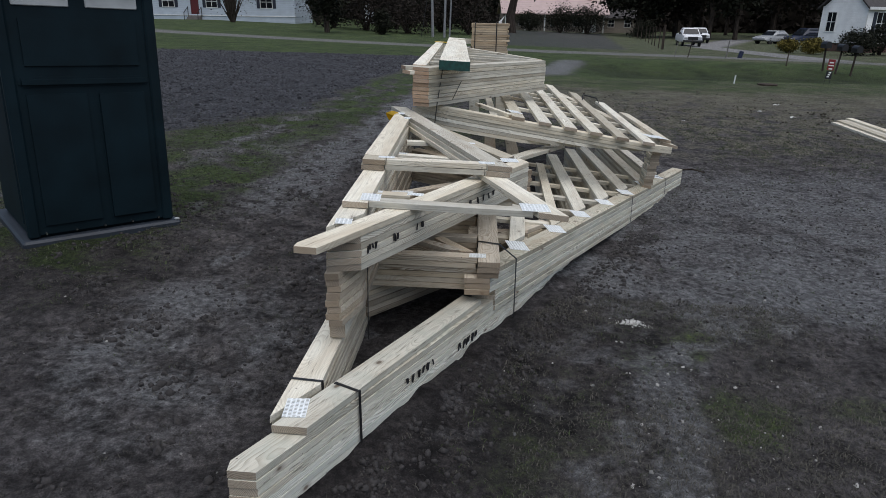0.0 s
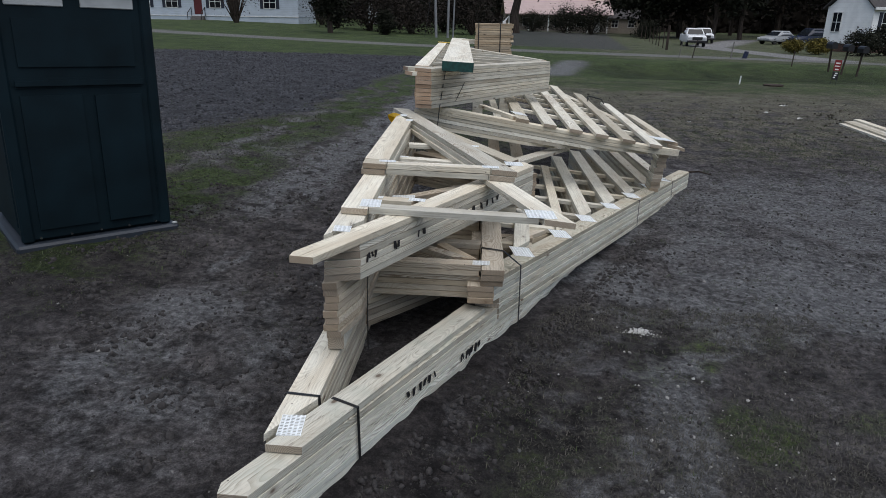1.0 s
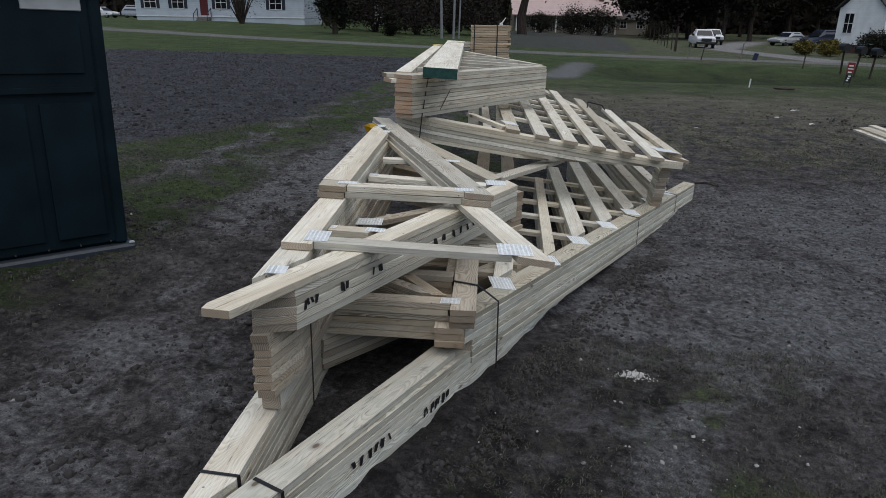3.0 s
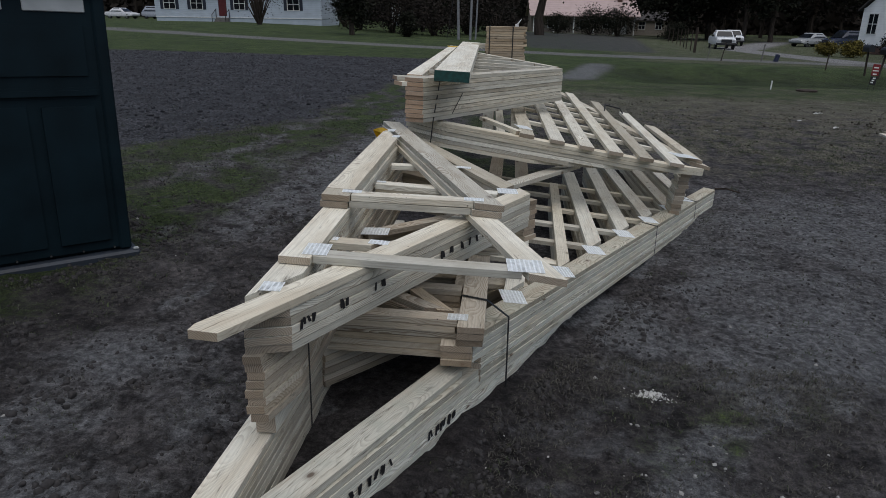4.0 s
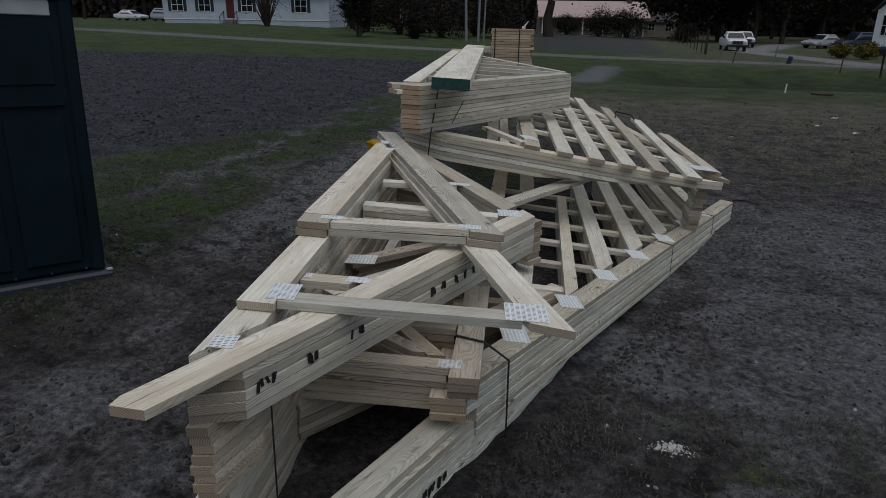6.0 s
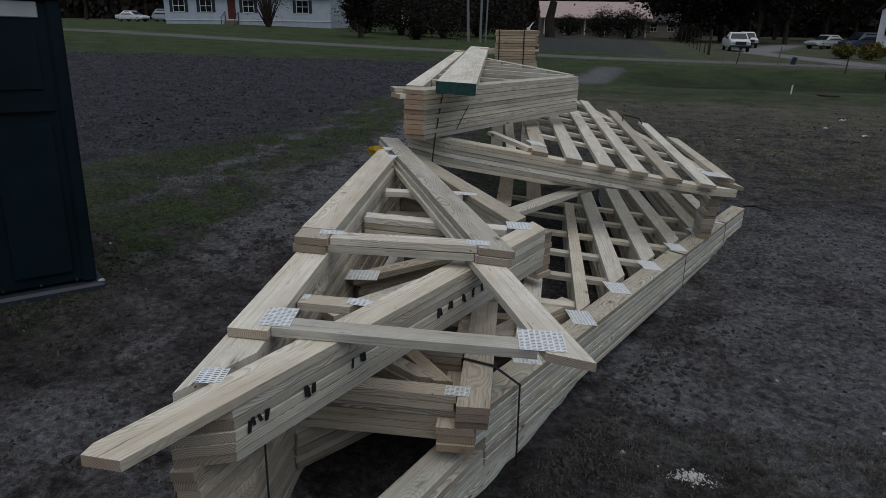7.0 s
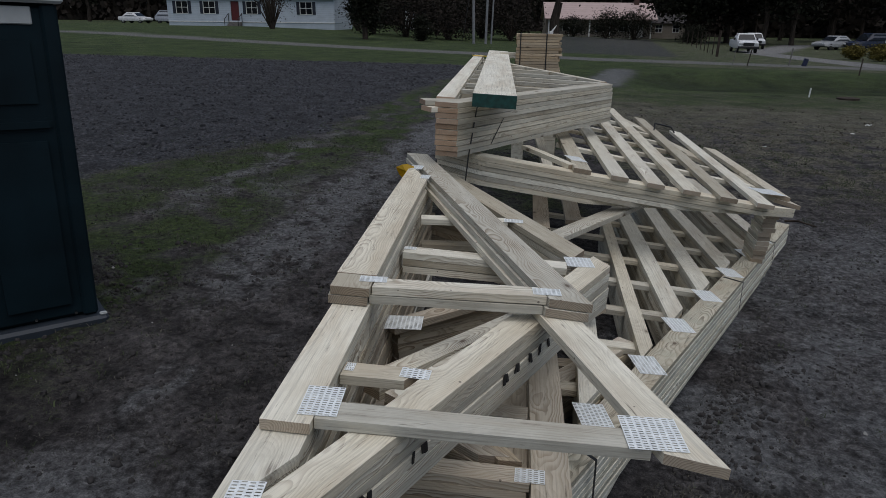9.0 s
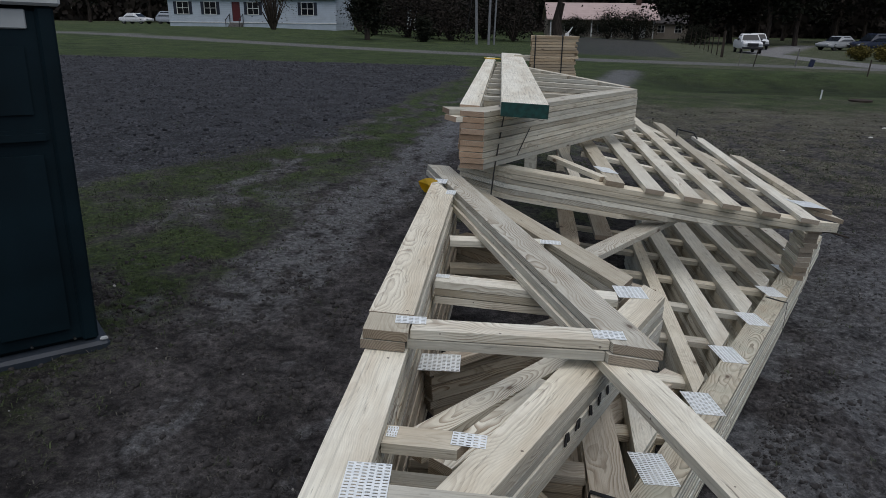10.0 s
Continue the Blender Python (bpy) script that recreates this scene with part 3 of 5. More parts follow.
for n in range(6):
    o = 0.006 * (n % 2)
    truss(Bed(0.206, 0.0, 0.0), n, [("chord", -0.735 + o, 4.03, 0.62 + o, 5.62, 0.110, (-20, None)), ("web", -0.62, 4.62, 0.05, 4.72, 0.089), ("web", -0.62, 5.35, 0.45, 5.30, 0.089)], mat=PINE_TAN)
for x, y in ((0.02, 5.02), (0.03, 5.06)):
    b = thing("spacer_block", (x, y, 0.44), "stubby pine block between the stacked trusses", "wood block")
    board("block", b, Bed(0.48 + (0.04 if y > 5.04 else 0.0), 0, 0), (x - 0.13, y), (x + 0.26, y + 0.02), 0.12)
studs = [("stud", 0.335, 4.78, 0.40, 5.9, 0.12), ("stud", 0.695, 5.38, 0.80, 8.2, 0.09), ("stud", 0.99, 6.00, 1.03, 9.0, 0.135), ("stud", 1.32, 6.62, 1.36, 9.7, 0.14),
         ("stud", 1.655, 7.25, 1.60, 10.2, 0.14), ("stud", 1.99, 7.90, 1.99, 10.8, 0.14), ("stud", 2.29, 8.47, 2.27, 11.2, 0.14)]
for n in range(8):
    near = 4.0 if n < 4 else 4.08
    members = [("chord", 0.042 + 0.527 * (near - 4.0), near, 2.79, 9.22, 0.138, (0, -25))]
    members += [(k, a, b + 0.03, c, d, w, (K, None)) for k, a, b, c, d, w in studs]
    if n == 1:
        members += [("web", 0.13, 4.32 + 0.56 * k + 0.06 * (n % 2), 0.14 + 0.29 * k, 4.36 + 0.56 * k + 0.06 * (n % 2), 0.085) for k in range(1, 8)]
    truss(B2, n, members, [(a - 0.03 + (0.0 if a > 0.9 else 0.02 if w > 0.1 else 0.0), b - 0.14, 10, 0.145, 0.20) for _, a, b, _, _, w in studs] if n == 0 else (), jitter=0.0006, mat=PINE_GREY)
for n in range(8):
    first = (-0.737, 2.335) if n == 0 else (-0.866, 2.06 + 0.004 * (n % 2))
    truss(B1, n, [("chord", *first, 0.004 if n == 0 else 2.372, 4.0 if n == 0 else 9.0, 0.136, (0, None), None if n == 0 else ("L", 0.07, 0.035)),
                  ("rafter", -0.765, 2.58 if n else 2.56, -0.76, 7.0, 0.146, (65, None))], ((-0.746, 2.484, 6, 0.100, 0.160),) if n == 0 else (), jitter=0.0006, mat=PINE_GREY)
for n in range(7):
    end = 2.02 if n < 3 else 2.02 - 0.34 * (n - 2)
    members = [("chord", -0.50 + 0.02 * (n % 3), 7.02, end, 7.02 + 0.152 * (end + 0.5), 0.138, (0, 20))]
    if n == 0:
        members = [("stud", x0, y0 - 0.27, x1, y1, 0.137, (8, 0)) for x0, y0, x1, y1 in ((0.45, 7.37, 0.36, 9.6), (0.733, 7.39, 0.66, 10.6), (1.005, 7.40, 0.98, 11.5),
                   (1.28, 7.42, 1.28, 12.3), (1.57, 7.45, 1.62, 11.7), (1.87, 7.52, 1.96, 10.95))]
        members += [("rafter", 2.17, 7.80, 2.14, 9.95, 0.138, (-35, 0)), ("web", 0.02, 7.62, 0.38, 7.20, 0.089)]
    elif n == 1:
        members += [("web", 0.3, 8.3 + 0.55 * k, 2.1 - 0.1 * k, 8.2 + 0.55 * k, 0.089) for k in range(6)]
        members += [("rafter", 2.21, 7.74, 1.1, 12.6, 0.138, (-35, None))]
    elif n == 3:
        members += [("stud", 0.2 + 0.3 * k, 7.4, 0.15 + 0.3 * k, 9.4 + 0.3 * k, 0.089) for k in range(4)]
    truss(U, n, members, ((0.415, 7.46, 20, 0.14, 0.17), (2.05, 7.80, 25, 0.27, 0.18)) if n == 0 else ())
for n in range(10):
    members = [("chord", -0.56, 6.72, 0.86, 9.36, 0.138, (0, -61)), ("rafter", -0.60, 7.0 if n else 7.05, -0.72, 13.2, 0.138, (0, None)), ("rafter", 0.83, 9.53, -0.57, 12.2, 0.089)]
    if n < 2:
        members += [("tail", -0.735 + 0.03 * n, 6.80 - 0.06 * n, -0.50, 6.91, 0.13)]
    for k in range(8):
        y = 7.7 + 0.55 * k
        x = min(-0.50 + 0.538 * (y - 6.72) - 0.09, 0.83 - 0.524 * (y - 9.53) - 0.06)
        members += [("web", -0.53 - 0.02 * (y - 7) / 2, y, x, y + 0.02, 0.064)]
    truss(G, n, members, jitter=0.007, mat=PINE_RED_ENDS)


def beam():
    b = thing("timber_beam", (-0.3, 9.8, G.z(-0.3, 9)), "long pale timber plank with a green painted end", "plank")
    body = board("beam_body", b, G, (-0.222, 6.60), (-0.41, 13.05), 0.295, thick=0.086, rise=0.088)
    board("painted_end", b, G, (-0.2218, 6.594), (-0.222, 6.599), 0.297, thick=0.088, rise=0.089, mat=GREEN_PAINT, label="chipped dark green end paint")
    return b


def joined_bands(x, y):
    """A band over the pile's top and down its front."""
    bm = bmesh.new()
    pts = [(y + 0.44, 1.760), (y - 0.003, 1.760), (y - 0.003, 1.19)]
    rows = [[bm.verts.new(p) for p in ((x - 0.008, a, z), (x + 0.008, a, z), (x + 0.008, a - 0.003, z + 0.003), (x - 0.008, a - 0.003, z + 0.003))] for a, z in pts]
    for r, q in zip(rows, rows[1:]):
        for k in range(4):
            bm.faces.new((r[k], r[(k + 1) % 4], q[(k + 1) % 4], q[k]))
    return bm


beam()
for j in range(15):
    for i in range(3):
        z = 1.187 + PLY * j
        b = thing("lumber_board", (0.19, 12.2 + 0.145 * i, z), "yellow pine offcut in a strapped pile", "board", "boards in the strapped pile")
        o, q = random.uniform(-0.012, 0.022), random.uniform(-0.025, 0.04)
        board("plank", b, Bed(z + PLY - 0.001, 0, 0), (-0.13 + o, 12.2 + 0.145 * i), (0.49 + q, 12.2 + 0.145 * i), 0.14, mat=PINE_FRESH, thick=PLY - 0.005)
for x in (-0.07, 0.30):
    y = 12.128
    s = thing("strap", (x, y, 1.19), "thin black strap round the lumber pile", "strap")
    part("band", joined_bands(x, y), STRAP, s)
for k in range(2):
    b = thing("loose_board", (-0.2, 12.30 + 0.15 * k, 1.45), "pale pine board sticking out of a lumber pile", "board")
    board("board_body", b, Bed(1.452 + 0.04 * k, 0, 0), (-0.36, 12.30), (-0.135, 12.30), 0.14)
shred = thing("plastic_scrap", (0.36, 12.2, 1.756), "torn white plastic sliver on a lumber pile", "litter")
part("sheet", prism(((0.33, 12.19), (0.37, 12.19), (0.39, 12.215), (0.34, 12.21)), 1.755, 1.80, 0.004), WHITE_TAPE, shred)
part("tip", rod((0.365, 12.20, 1.79), (0.43, 12.20, 1.88), 0.014, 0.004, 6), WHITE_TAPE, shred)
for x in (-0.05, 0.42):
    b = thing("timber_support", (x, 12.35, -0.1), "rough timber post holding up a lumber pile", "post", "posts under the lumber pile")
    part("post", block(x - 0.09, x + 0.09, 12.12, 12.55, -0.2, 1.186, 0.004), PINE, b)
foot, head = B2.z(1.99, 7.85), U.z(2.03, 7.62) - 0.125
for n in range(11):
    z = foot + (head - foot) * (n + 1) / 11
    b = thing("spacer_block", (2.0, 7.6, z - PLY), "rough pine block propping the tip of a truss", "wood block", "blocks under the truss tip")
    o = 0.006 * n
    board("block", b, Bed(z, 0, 0), (1.965 + o + random.uniform(-0.012, 0.012), 7.52 + random.uniform(-0.012, 0.012)), (1.98 + o + random.uniform(-0.01, 0.01), 7.80), 0.10, thick=(head - foot) / 11 - 0.001)
loose = thing("loose_board", (0.62, 6.95, 0.51), "loose pine board lying askew on the trusses", "board")
board("board_body", loose, Bed(0.52, 0.03, 0.0), (0.14, 6.42), (0.93, 7.48), 0.145)


# ---- straps, marks and tag ----
def strap(points, width=0.016):
    """A thin band through the points, flat against what it binds."""
    s = thing("strap", points[0], "tight black strap round the stacked trusses", "strap")
    bm = bmesh.new()
    pts = [Vector(p) for p in points]
    rows = []
    for i, p in enumerate(pts):
        along = (pts[min(i + 1, len(pts) - 1)] - pts[max(i - 1, 0)]).normalized()
        side = Vector((0.45, 0.89, 0)).normalized() * width / 2
        out = side.cross(along).normalized() * 0.0012
        rows.append([bm.verts.new(q) for q in (p - side - out, p + side - out, p + side + out, p - side + out)])
    for r, q in zip(rows, rows[1:]):
        for k in range(4):
            bm.faces.new((r[k], r[(k + 1) % 4], q[(k + 1) % 4], q[k]))
    bm.faces.new(rows[0][::-1])
    bm.faces.new(rows[-1])
    part("band", bm, STRAP, s)
    return s


def chord_strap(bed, x, y, drop, width=0.138, slant=(0.89, -0.45)):
    """A strap across a chord whose open edge is at (x, y), and down its side."""
    e = 0.004
    inner = (x - slant[0] * width, y - slant[1] * width)
    strap([(inner[0], inner[1], bed.z(*inner) - 0.12), (inner[0], inner[1], bed.z(*inner) + e), (x + e, y - e, bed.z(x, y) + e), (x + 1.6 * e, y - e, bed.z(x, y) - drop)])


chord_strap(B1, -0.503, 2.668, 0.27)
strap([(0.035, 4.290, 0.40), (0.037, 4.290, 0.447), (0.176, 4.240, 0.447), (0.300, 4.290, 0.328), (0.303, 4.290, -0.18)])
strap([(-0.575, 3.43, 0.66), (-0.582, 3.43, 0.12)], 0.007)
chord_strap(B2, 1.664, 6.909, 0.27)
chord_strap(B2, 2.38, 8.29, 0.2)
strap([(-0.84, 2.745, B1.z(-0.84, 2.745) - 0.2), (-0.84, 2.745, B1.z(-0.84, 2.745) + 0.004), (-0.688, 2.735, B1.z(-0.688, 2.735) + 0.004), (-0.684, 2.735, B1.z(-0.688, 2.735) - 0.22)])
strap([(-0.40, 7.10, 1.40), (-0.352, 6.955, 1.40), (-0.408, 6.85, 0.997), (-0.43, 6.80, 0.75)])


tail = thing("strap_end", (-0.258, 7.12, 1.05), "loose dark strap end against stacked trusses", "strap")
part("band", rod((-0.258, 7.118, 1.05), (-0.172, 7.275, 1.225), 0.004, 0.003, 6), STRAP, tail)
stub = thing("wire_stub", (1.62, 10.6, U.z(1.62, 10.6)), "short bent black wire on a truss", "wire")
bends = [(1.62, 10.58, U.z(1.62, 10.58)), (1.63, 10.62, U.z(1.63, 10.62) + 0.08), (1.86, 10.75, U.z(1.86, 10.75) + 0.06), (1.90, 10.72, U.z(1.90, 10.72))]
part("wire", joined(*(rod(p, q, 0.009, sides=6) for p, q in zip(bends, bends[1:]))), STRAP, stub)


def marks(bed, x, y, count, layer, size=0.05, gap=0.035, slope=K):
    """Unreadable black stencil strokes on the open side of a chord."""
    s = thing("stencil_mark", (x, y, bed.z(x, y, layer)), "smudged black stencil strokes on pine", "marking")
    ux, uy = math.cos(radians(slope)), math.sin(radians(slope))
    d = 0.0
    for i in range(count):
        d += gap * random.uniform(0.7, 1.5)
        for k in range(random.choice((1, 2, 2))):
            h, w = size * random.uniform(0.6, 1.0), random.uniform(0.009, 0.018)
            px, py = x + ux * (d + 0.012 * k), y + uy * (d + 0.012 * k)
            z = bed.z(px, py, layer) - 0.008 - random.uniform(0, 0.01)
            tilt = random.uniform(-0.015, 0.015)
            o = [(px, py, z), (px + ux * w, py + uy * w, z), (px + ux * (w + tilt), py + uy * (w + tilt), z - h), (px + ux * tilt, py + uy * tilt, z - h)]
            bm = bmesh.new()
            low = [bm.verts.new((p[0] - uy * 0.002, p[1] + ux * 0.002, p[2])) for p in o]
            high = [bm.verts.new((p[0] + uy * 0.0018, p[1] - ux * 0.0018, p[2])) for p in o]
            bm.faces.new(high)
            bm.faces.new(low[::-1])
            for c in range(4):
                bm.faces.new((low[c], low[(c + 1) % 4], high[(c + 1) % 4], high[c]))
            part("stroke", bm, INK, s)


YELLOW = plain("yellow_plastic", (0.65, 0.42, 0.01), 0.5)
tag = thing("plastic_tag", (-0.81, 6.55, 0.95), "small bright yellow plastic tag on a truss tip", "tag")
bm = bmesh.new()
rim = [(-0.815 + 0.062 * math.cos(k * 0.628) * (1 + 0.2 * math.sin(2 * k)), 6.50 + 0.02 * math.sin(k * 1.3), 0.955 + 0.05 * math.sin(k * 0.628)) for k in range(10)]
tv = [bm.verts.new(p) for p in rim]
mid = bm.verts.new((-0.81, 6.475, 0.965))
for k in range(10):
    bm.faces.new((tv[k], tv[(k + 1) % 10], mid))
bmesh.ops.solidify(bm, geom=bm.faces[:], thickness=0.012)
part("sheet", bm, YELLOW, tag)


far_tag = thing("plastic_tag", (-0.68, 12.8, G.z(-0.68, 12.8)), "small yellow plastic tag lying on a truss", "tag")
board("sheet", far_tag, G, (-0.80, 12.78), (-0.56, 12.82), 0.16, thick=0.006, rise=0.010, mat=YELLOW)


# ---- helpers for the things around ----
def moved(bm, m):
    bm.transform(m)
    return bm


def slab(x0, x1, y0, y1, z0, z1, bevel=0.0):
    return block(x0, x1, y0, y1, z0, z1, bevel)


def siding(name, colour, pitch, lap_tone=0.55):
    """Lapped boards as fine level ridges."""
    m, t, b = material(name, 0.55)
    co = t.nodes.new("ShaderNodeTexCoord")
    sep = t.nodes.new("ShaderNodeSeparateXYZ")
    t.links.new(co.outputs["Object"], sep.inputs[0])
    k = t.nodes.new("ShaderNodeMath")
    k.operation = "MULTIPLY"
    k.inputs[1].default_value = 1.0 / pitch
    t.links.new(sep.outputs[2], k.inputs[0])
    f = t.nodes.new("ShaderNodeMath")
    f.operation = "FRACT"
    t.links.new(k.outputs[0], f.inputs[0])
    n = node(t, "ShaderNodeTexNoise", Scale=1.4, Detail=5.0)
    t.links.new(co.outputs["Object"], n.inputs["Vector"])
    base = ramp(t, n.outputs[0], ((0.3, tuple(0.86 * c for c in colour)), (0.65, colour)))
    lap = ramp(t, f.outputs[0], ((0.0, (lap_tone, lap_tone, lap_tone + 0.01)), (0.12, (1, 1, 1))))
    t.links.new(mixed(t, "MULTIPLY", 1.0, base, lap), b.inputs["Base Color"])
    bumped(t, b, f.outputs[0], 0.4, 0.02)
    return m


def glass_material():
    m, t, b = material("window_glass", 0.06)
    b.inputs["Base Color"].default_value = (0.010, 0.012, 0.015, 1)
    b.inputs["Specular IOR Level"].default_value = 0.3
    return m


def leaves(name, dark, light):
    m, t, b = material(name, 0.8)
    b.inputs["Specular IOR Level"].default_value = 0.12
    geo = t.nodes.new("ShaderNodeNewGeometry")
    t.links.new(ramp(t, geo.outputs["Random Per Island"], ((0.0, dark), (1.0, light))), b.inputs["Base Color"])
    return m


def bark_material():
    m, t, b = material("bark", 0.9)
    b.inputs["Specular IOR Level"].default_value = 0.1
    co = t.nodes.new("ShaderNodeTexCoord")
    mp = node(t, "ShaderNodeMapping", Scale=(9, 9, 1.5))
    t.links.new(co.outputs["Object"], mp.inputs[0])
    n = node(t, "ShaderNodeTexNoise", Scale=1.0, Detail=6.0)
    t.links.new(mp.outputs[0], n.inputs["Vector"])
    t.links.new(ramp(t, n.outputs[0], ((0.3, (0.02, 0.016, 0.013)), (0.7, (0.075, 0.06, 0.05)))), b.inputs["Base Color"])
    bumped(t, b, n.outputs[0], 0.8, 0.05)
    return m


WHITE_SIDING = siding("white_siding", (0.93, 0.93, 0.92), 0.2, 0.8)
PALE_SIDING = siding("pale_blue_siding", (0.50, 0.555, 0.62), 0.2)
WHITE_PAINT = plain("white_paint", (0.78, 0.78, 0.76), 0.5)
TAN_WALL = plain("tan_wall", (0.30, 0.26, 0.22), 0.8)
SHUTTER = plain("dark_shutter", (0.015, 0.02, 0.035), 0.6)
DARK_ROOF = plain("dark_shingle", (0.05, 0.045, 0.045), 0.9, 0, 0.4, 4.0)
PINK_ROOF = siding("faded_metal_roof", (0.40, 0.30, 0.28), 0.3)
RED_DOOR = plain("dark_red_door", (0.10, 0.012, 0.014), 0.5)
BRICK = plain("brick_foundation", (0.09, 0.05, 0.04), 0.9, 0, 0.4, 9.0)
GLASS = glass_material()
PALE_POLE = plain("pale_weathered_pole", (0.22, 0.225, 0.235), 0.8, 0, 0.3, 8.0)
GREY_POLE = plain("grey_weathered_wood", (0.16, 0.15, 0.14), 0.9, 0, 0.4, 10.0)
BARK = bark_material()
LEAF_DARK = leaves("dark_leaves", (0.005, 0.006, 0.004), (0.022, 0.024, 0.015))
LEAF_YELLOW = leaves("yellow_leaves", (0.045, 0.040, 0.010), (0.17, 0.14, 0.035))
LEAF_BROWN = leaves("brown_leaves", (0.010, 0.008, 0.007), (0.034, 0.028, 0.023))
BLACK = plain("black_plastic", (0.012, 0.012, 0.014), 0.5)
RUBBER = plain("tyre_rubber", (0.014, 0.014, 0.015), 0.85)
CHROME = plain("dull_chrome", (0.55, 0.56, 0.58), 0.25, 1.0)
LAMP_GLASS = plain("lamp_lens", (0.65, 0.66, 0.66), 0.15)


def land(x, y):
    return lie(x, y)


# ---- portable toilet ----
def round_slab(x0, x1, y0, y1, z0, z1, radius):
    """A moulded block with soft, rounded edges."""
    bm = block(x0, x1, y0, y1, z0, z1)
    bmesh.ops.bevel(bm, geom=bm.edges[:], offset=radius, segments=4, affect="EDGES", clamp_overlap=True)
    return bm


def toilet():
    """A dark moulded cabin on a skid; built on its own axes, wide along x, back towards -y."""
    W, H = 1.16, 2.02
    green = plain("dark_green_plastic", (0.0045, 0.0135, 0.0190), 0.6, 0, 0.45, 3.0)
    green.node_tree.nodes["Principled BSDF"].inputs["Specular IOR Level"].default_value = 0.14
    skid_grey = plain("grey_blue_skid", (0.019, 0.026, 0.037), 0.6, 0, 0.35, 5.0)
    vent_white = plain("milky_vent", (0.40, 0.42, 0.42), 0.5)
    roof_white = plain("milky_roof", (0.50, 0.52, 0.52), 0.45)
    ax = Vector((0.877, 0.840, 0)).normalized()
    ay = Vector((-ax.y, ax.x, 0))
    base = Matrix((ax, ay, Vector((0, 0, 1)))).transposed().to_4x4()
    t = thing("portable_toilet", (-3.27, 5.51, 0.0), "dark green plastic portable toilet on a grey skid", "portable toilet")
    m = Matrix.Translation((-3.27, 5.51, 0.0)) @ base @ pose(0, 0, 0, 0, 1.5, 0)
    h = W / 2
    part("skid", slab(-h - 0.07, h + 0.07, -0.07, W + 0.07, -0.06, 0.045, 0.02), skid_grey, t, "scuffed blue-grey plastic skid", m)
    for k in (-1, 1):
        part("runner", slab(k * 0.4 - 0.06, k * 0.4 + 0.06, -0.05, W + 0.05, -0.16, -0.06, 0.01), skid_grey, t, at=m)
    part("body", slab(-h, h, 0.0, W, 0.045, H, 0.03), green, t, at=m)
    # moulded back panel: rails, ledge and two proud fields
    for k in (-1, 1):
        part("corner_post", slab(k * (h - 0.03) - 0.045, k * (h - 0.03) + 0.045, -0.022, 0.05, 0.05, H, 0.015), green, t, at=m)
    part("ledge", round_slab(-h + 0.09, h - 0.09, -0.026, 0.02, 1.285, 1.365, 0.02), green, t, at=m)
    part("panel", round_slab(-h + 0.10, 0.02, -0.014, 0.06, 0.12, 1.26, 0.03), green, t, at=m)
    part("panel", round_slab(0.05, h - 0.10, -0.026, 0.06, 0.12, 1.26, 0.035), green, t, at=m)
    part("panel", round_slab(-h + 0.12, h - 0.12, -0.014, 0.06, 1.42, 1.84, 0.03), green, t, at=m)
    for k in range(5):
        part("rivet", rod((-0.46 + 0.23 * k, -0.030, 0.085), (-0.46 + 0.23 * k, 0.01, 0.085), 0.009), CHROME, t, at=m)
    for x0, x1 in ((-0.46, -0.06), (0.06, 0.46)):
        part("vent", slab(x0, x1, -0.012, 0.02, 1.90, 2.0, 0.006), vent_white, t, "milky white vent panel", m)
    part("corner_cap", round_slab(h + 0.015, h + 0.06, -0.06, -0.025, 0.045, 0.062, 0.006), vent_white, t, "white plastic cap on the skid's corner", m)
    part("side_panel", slab(-h - 0.014, -h + 0.01, 0.12, W - 0.12, 0.15, 1.75, 0.01), green, t, at=m)
    part("side_panel", slab(h - 0.01, h + 0.014, 0.12, W - 0.12, 0.15, 1.75, 0.01), green, t, at=m)
    roof = slab(-h - 0.05, h + 0.05, -0.05, W + 0.05, H, H + 0.05, 0.015)
    dome = slab(-h + 0.04, h - 0.04, 0.04, W - 0.04, H + 0.05, H + 0.22, 0.07)
    part("roof", joined(roof, dome), roof_white, t, "milky white translucent roof", m)
    part("vent_pipe", rod((0.4, W - 0.15, H + 0.03), (0.4, W - 0.15, H + 0.42), 0.05, sides=12), BLACK, t, at=m)


toilet()


# ---- vehicles ----
def loft(sections, mat_name=None):
    """A closed body out of cross-sections (each a list of points, same count)."""
    bm = bmesh.new()
    rows = [[bm.verts.new(p) for p in s] for s in sections]
    n = len(rows[0])
    for r, q in zip(rows, rows[1:]):
        for k in range(n):
            bm.faces.new((r[k], r[(k + 1) % n], q[(k + 1) % n], q[k]))
    bm.faces.new(rows[0][::-1])
    bm.faces.new(rows[-1])
    bmesh.ops.recalc_face_normals(bm, faces=bm.faces[:])
    return bm


def hull(stations, bevel=0.05):
    """Sections along y: (y, half width low, half width high, z low, z high)."""
    secs = []
    for y, wl, wh, zl, zh in stations:
        secs.append([(-wl, y, zl), (wl, y, zl), (wl * 1.02, y, zl + 0.45 * (zh - zl)), (wh, y, zh), (-wh, y, zh), (-wl * 1.02, y, zl + 0.45 * (zh - zl))])
    bm = loft(secs)
    bmesh.ops.bevel(bm, geom=bm.edges[:], offset=bevel, segments=2, affect="EDGES", clamp_overlap=True)
    return bm


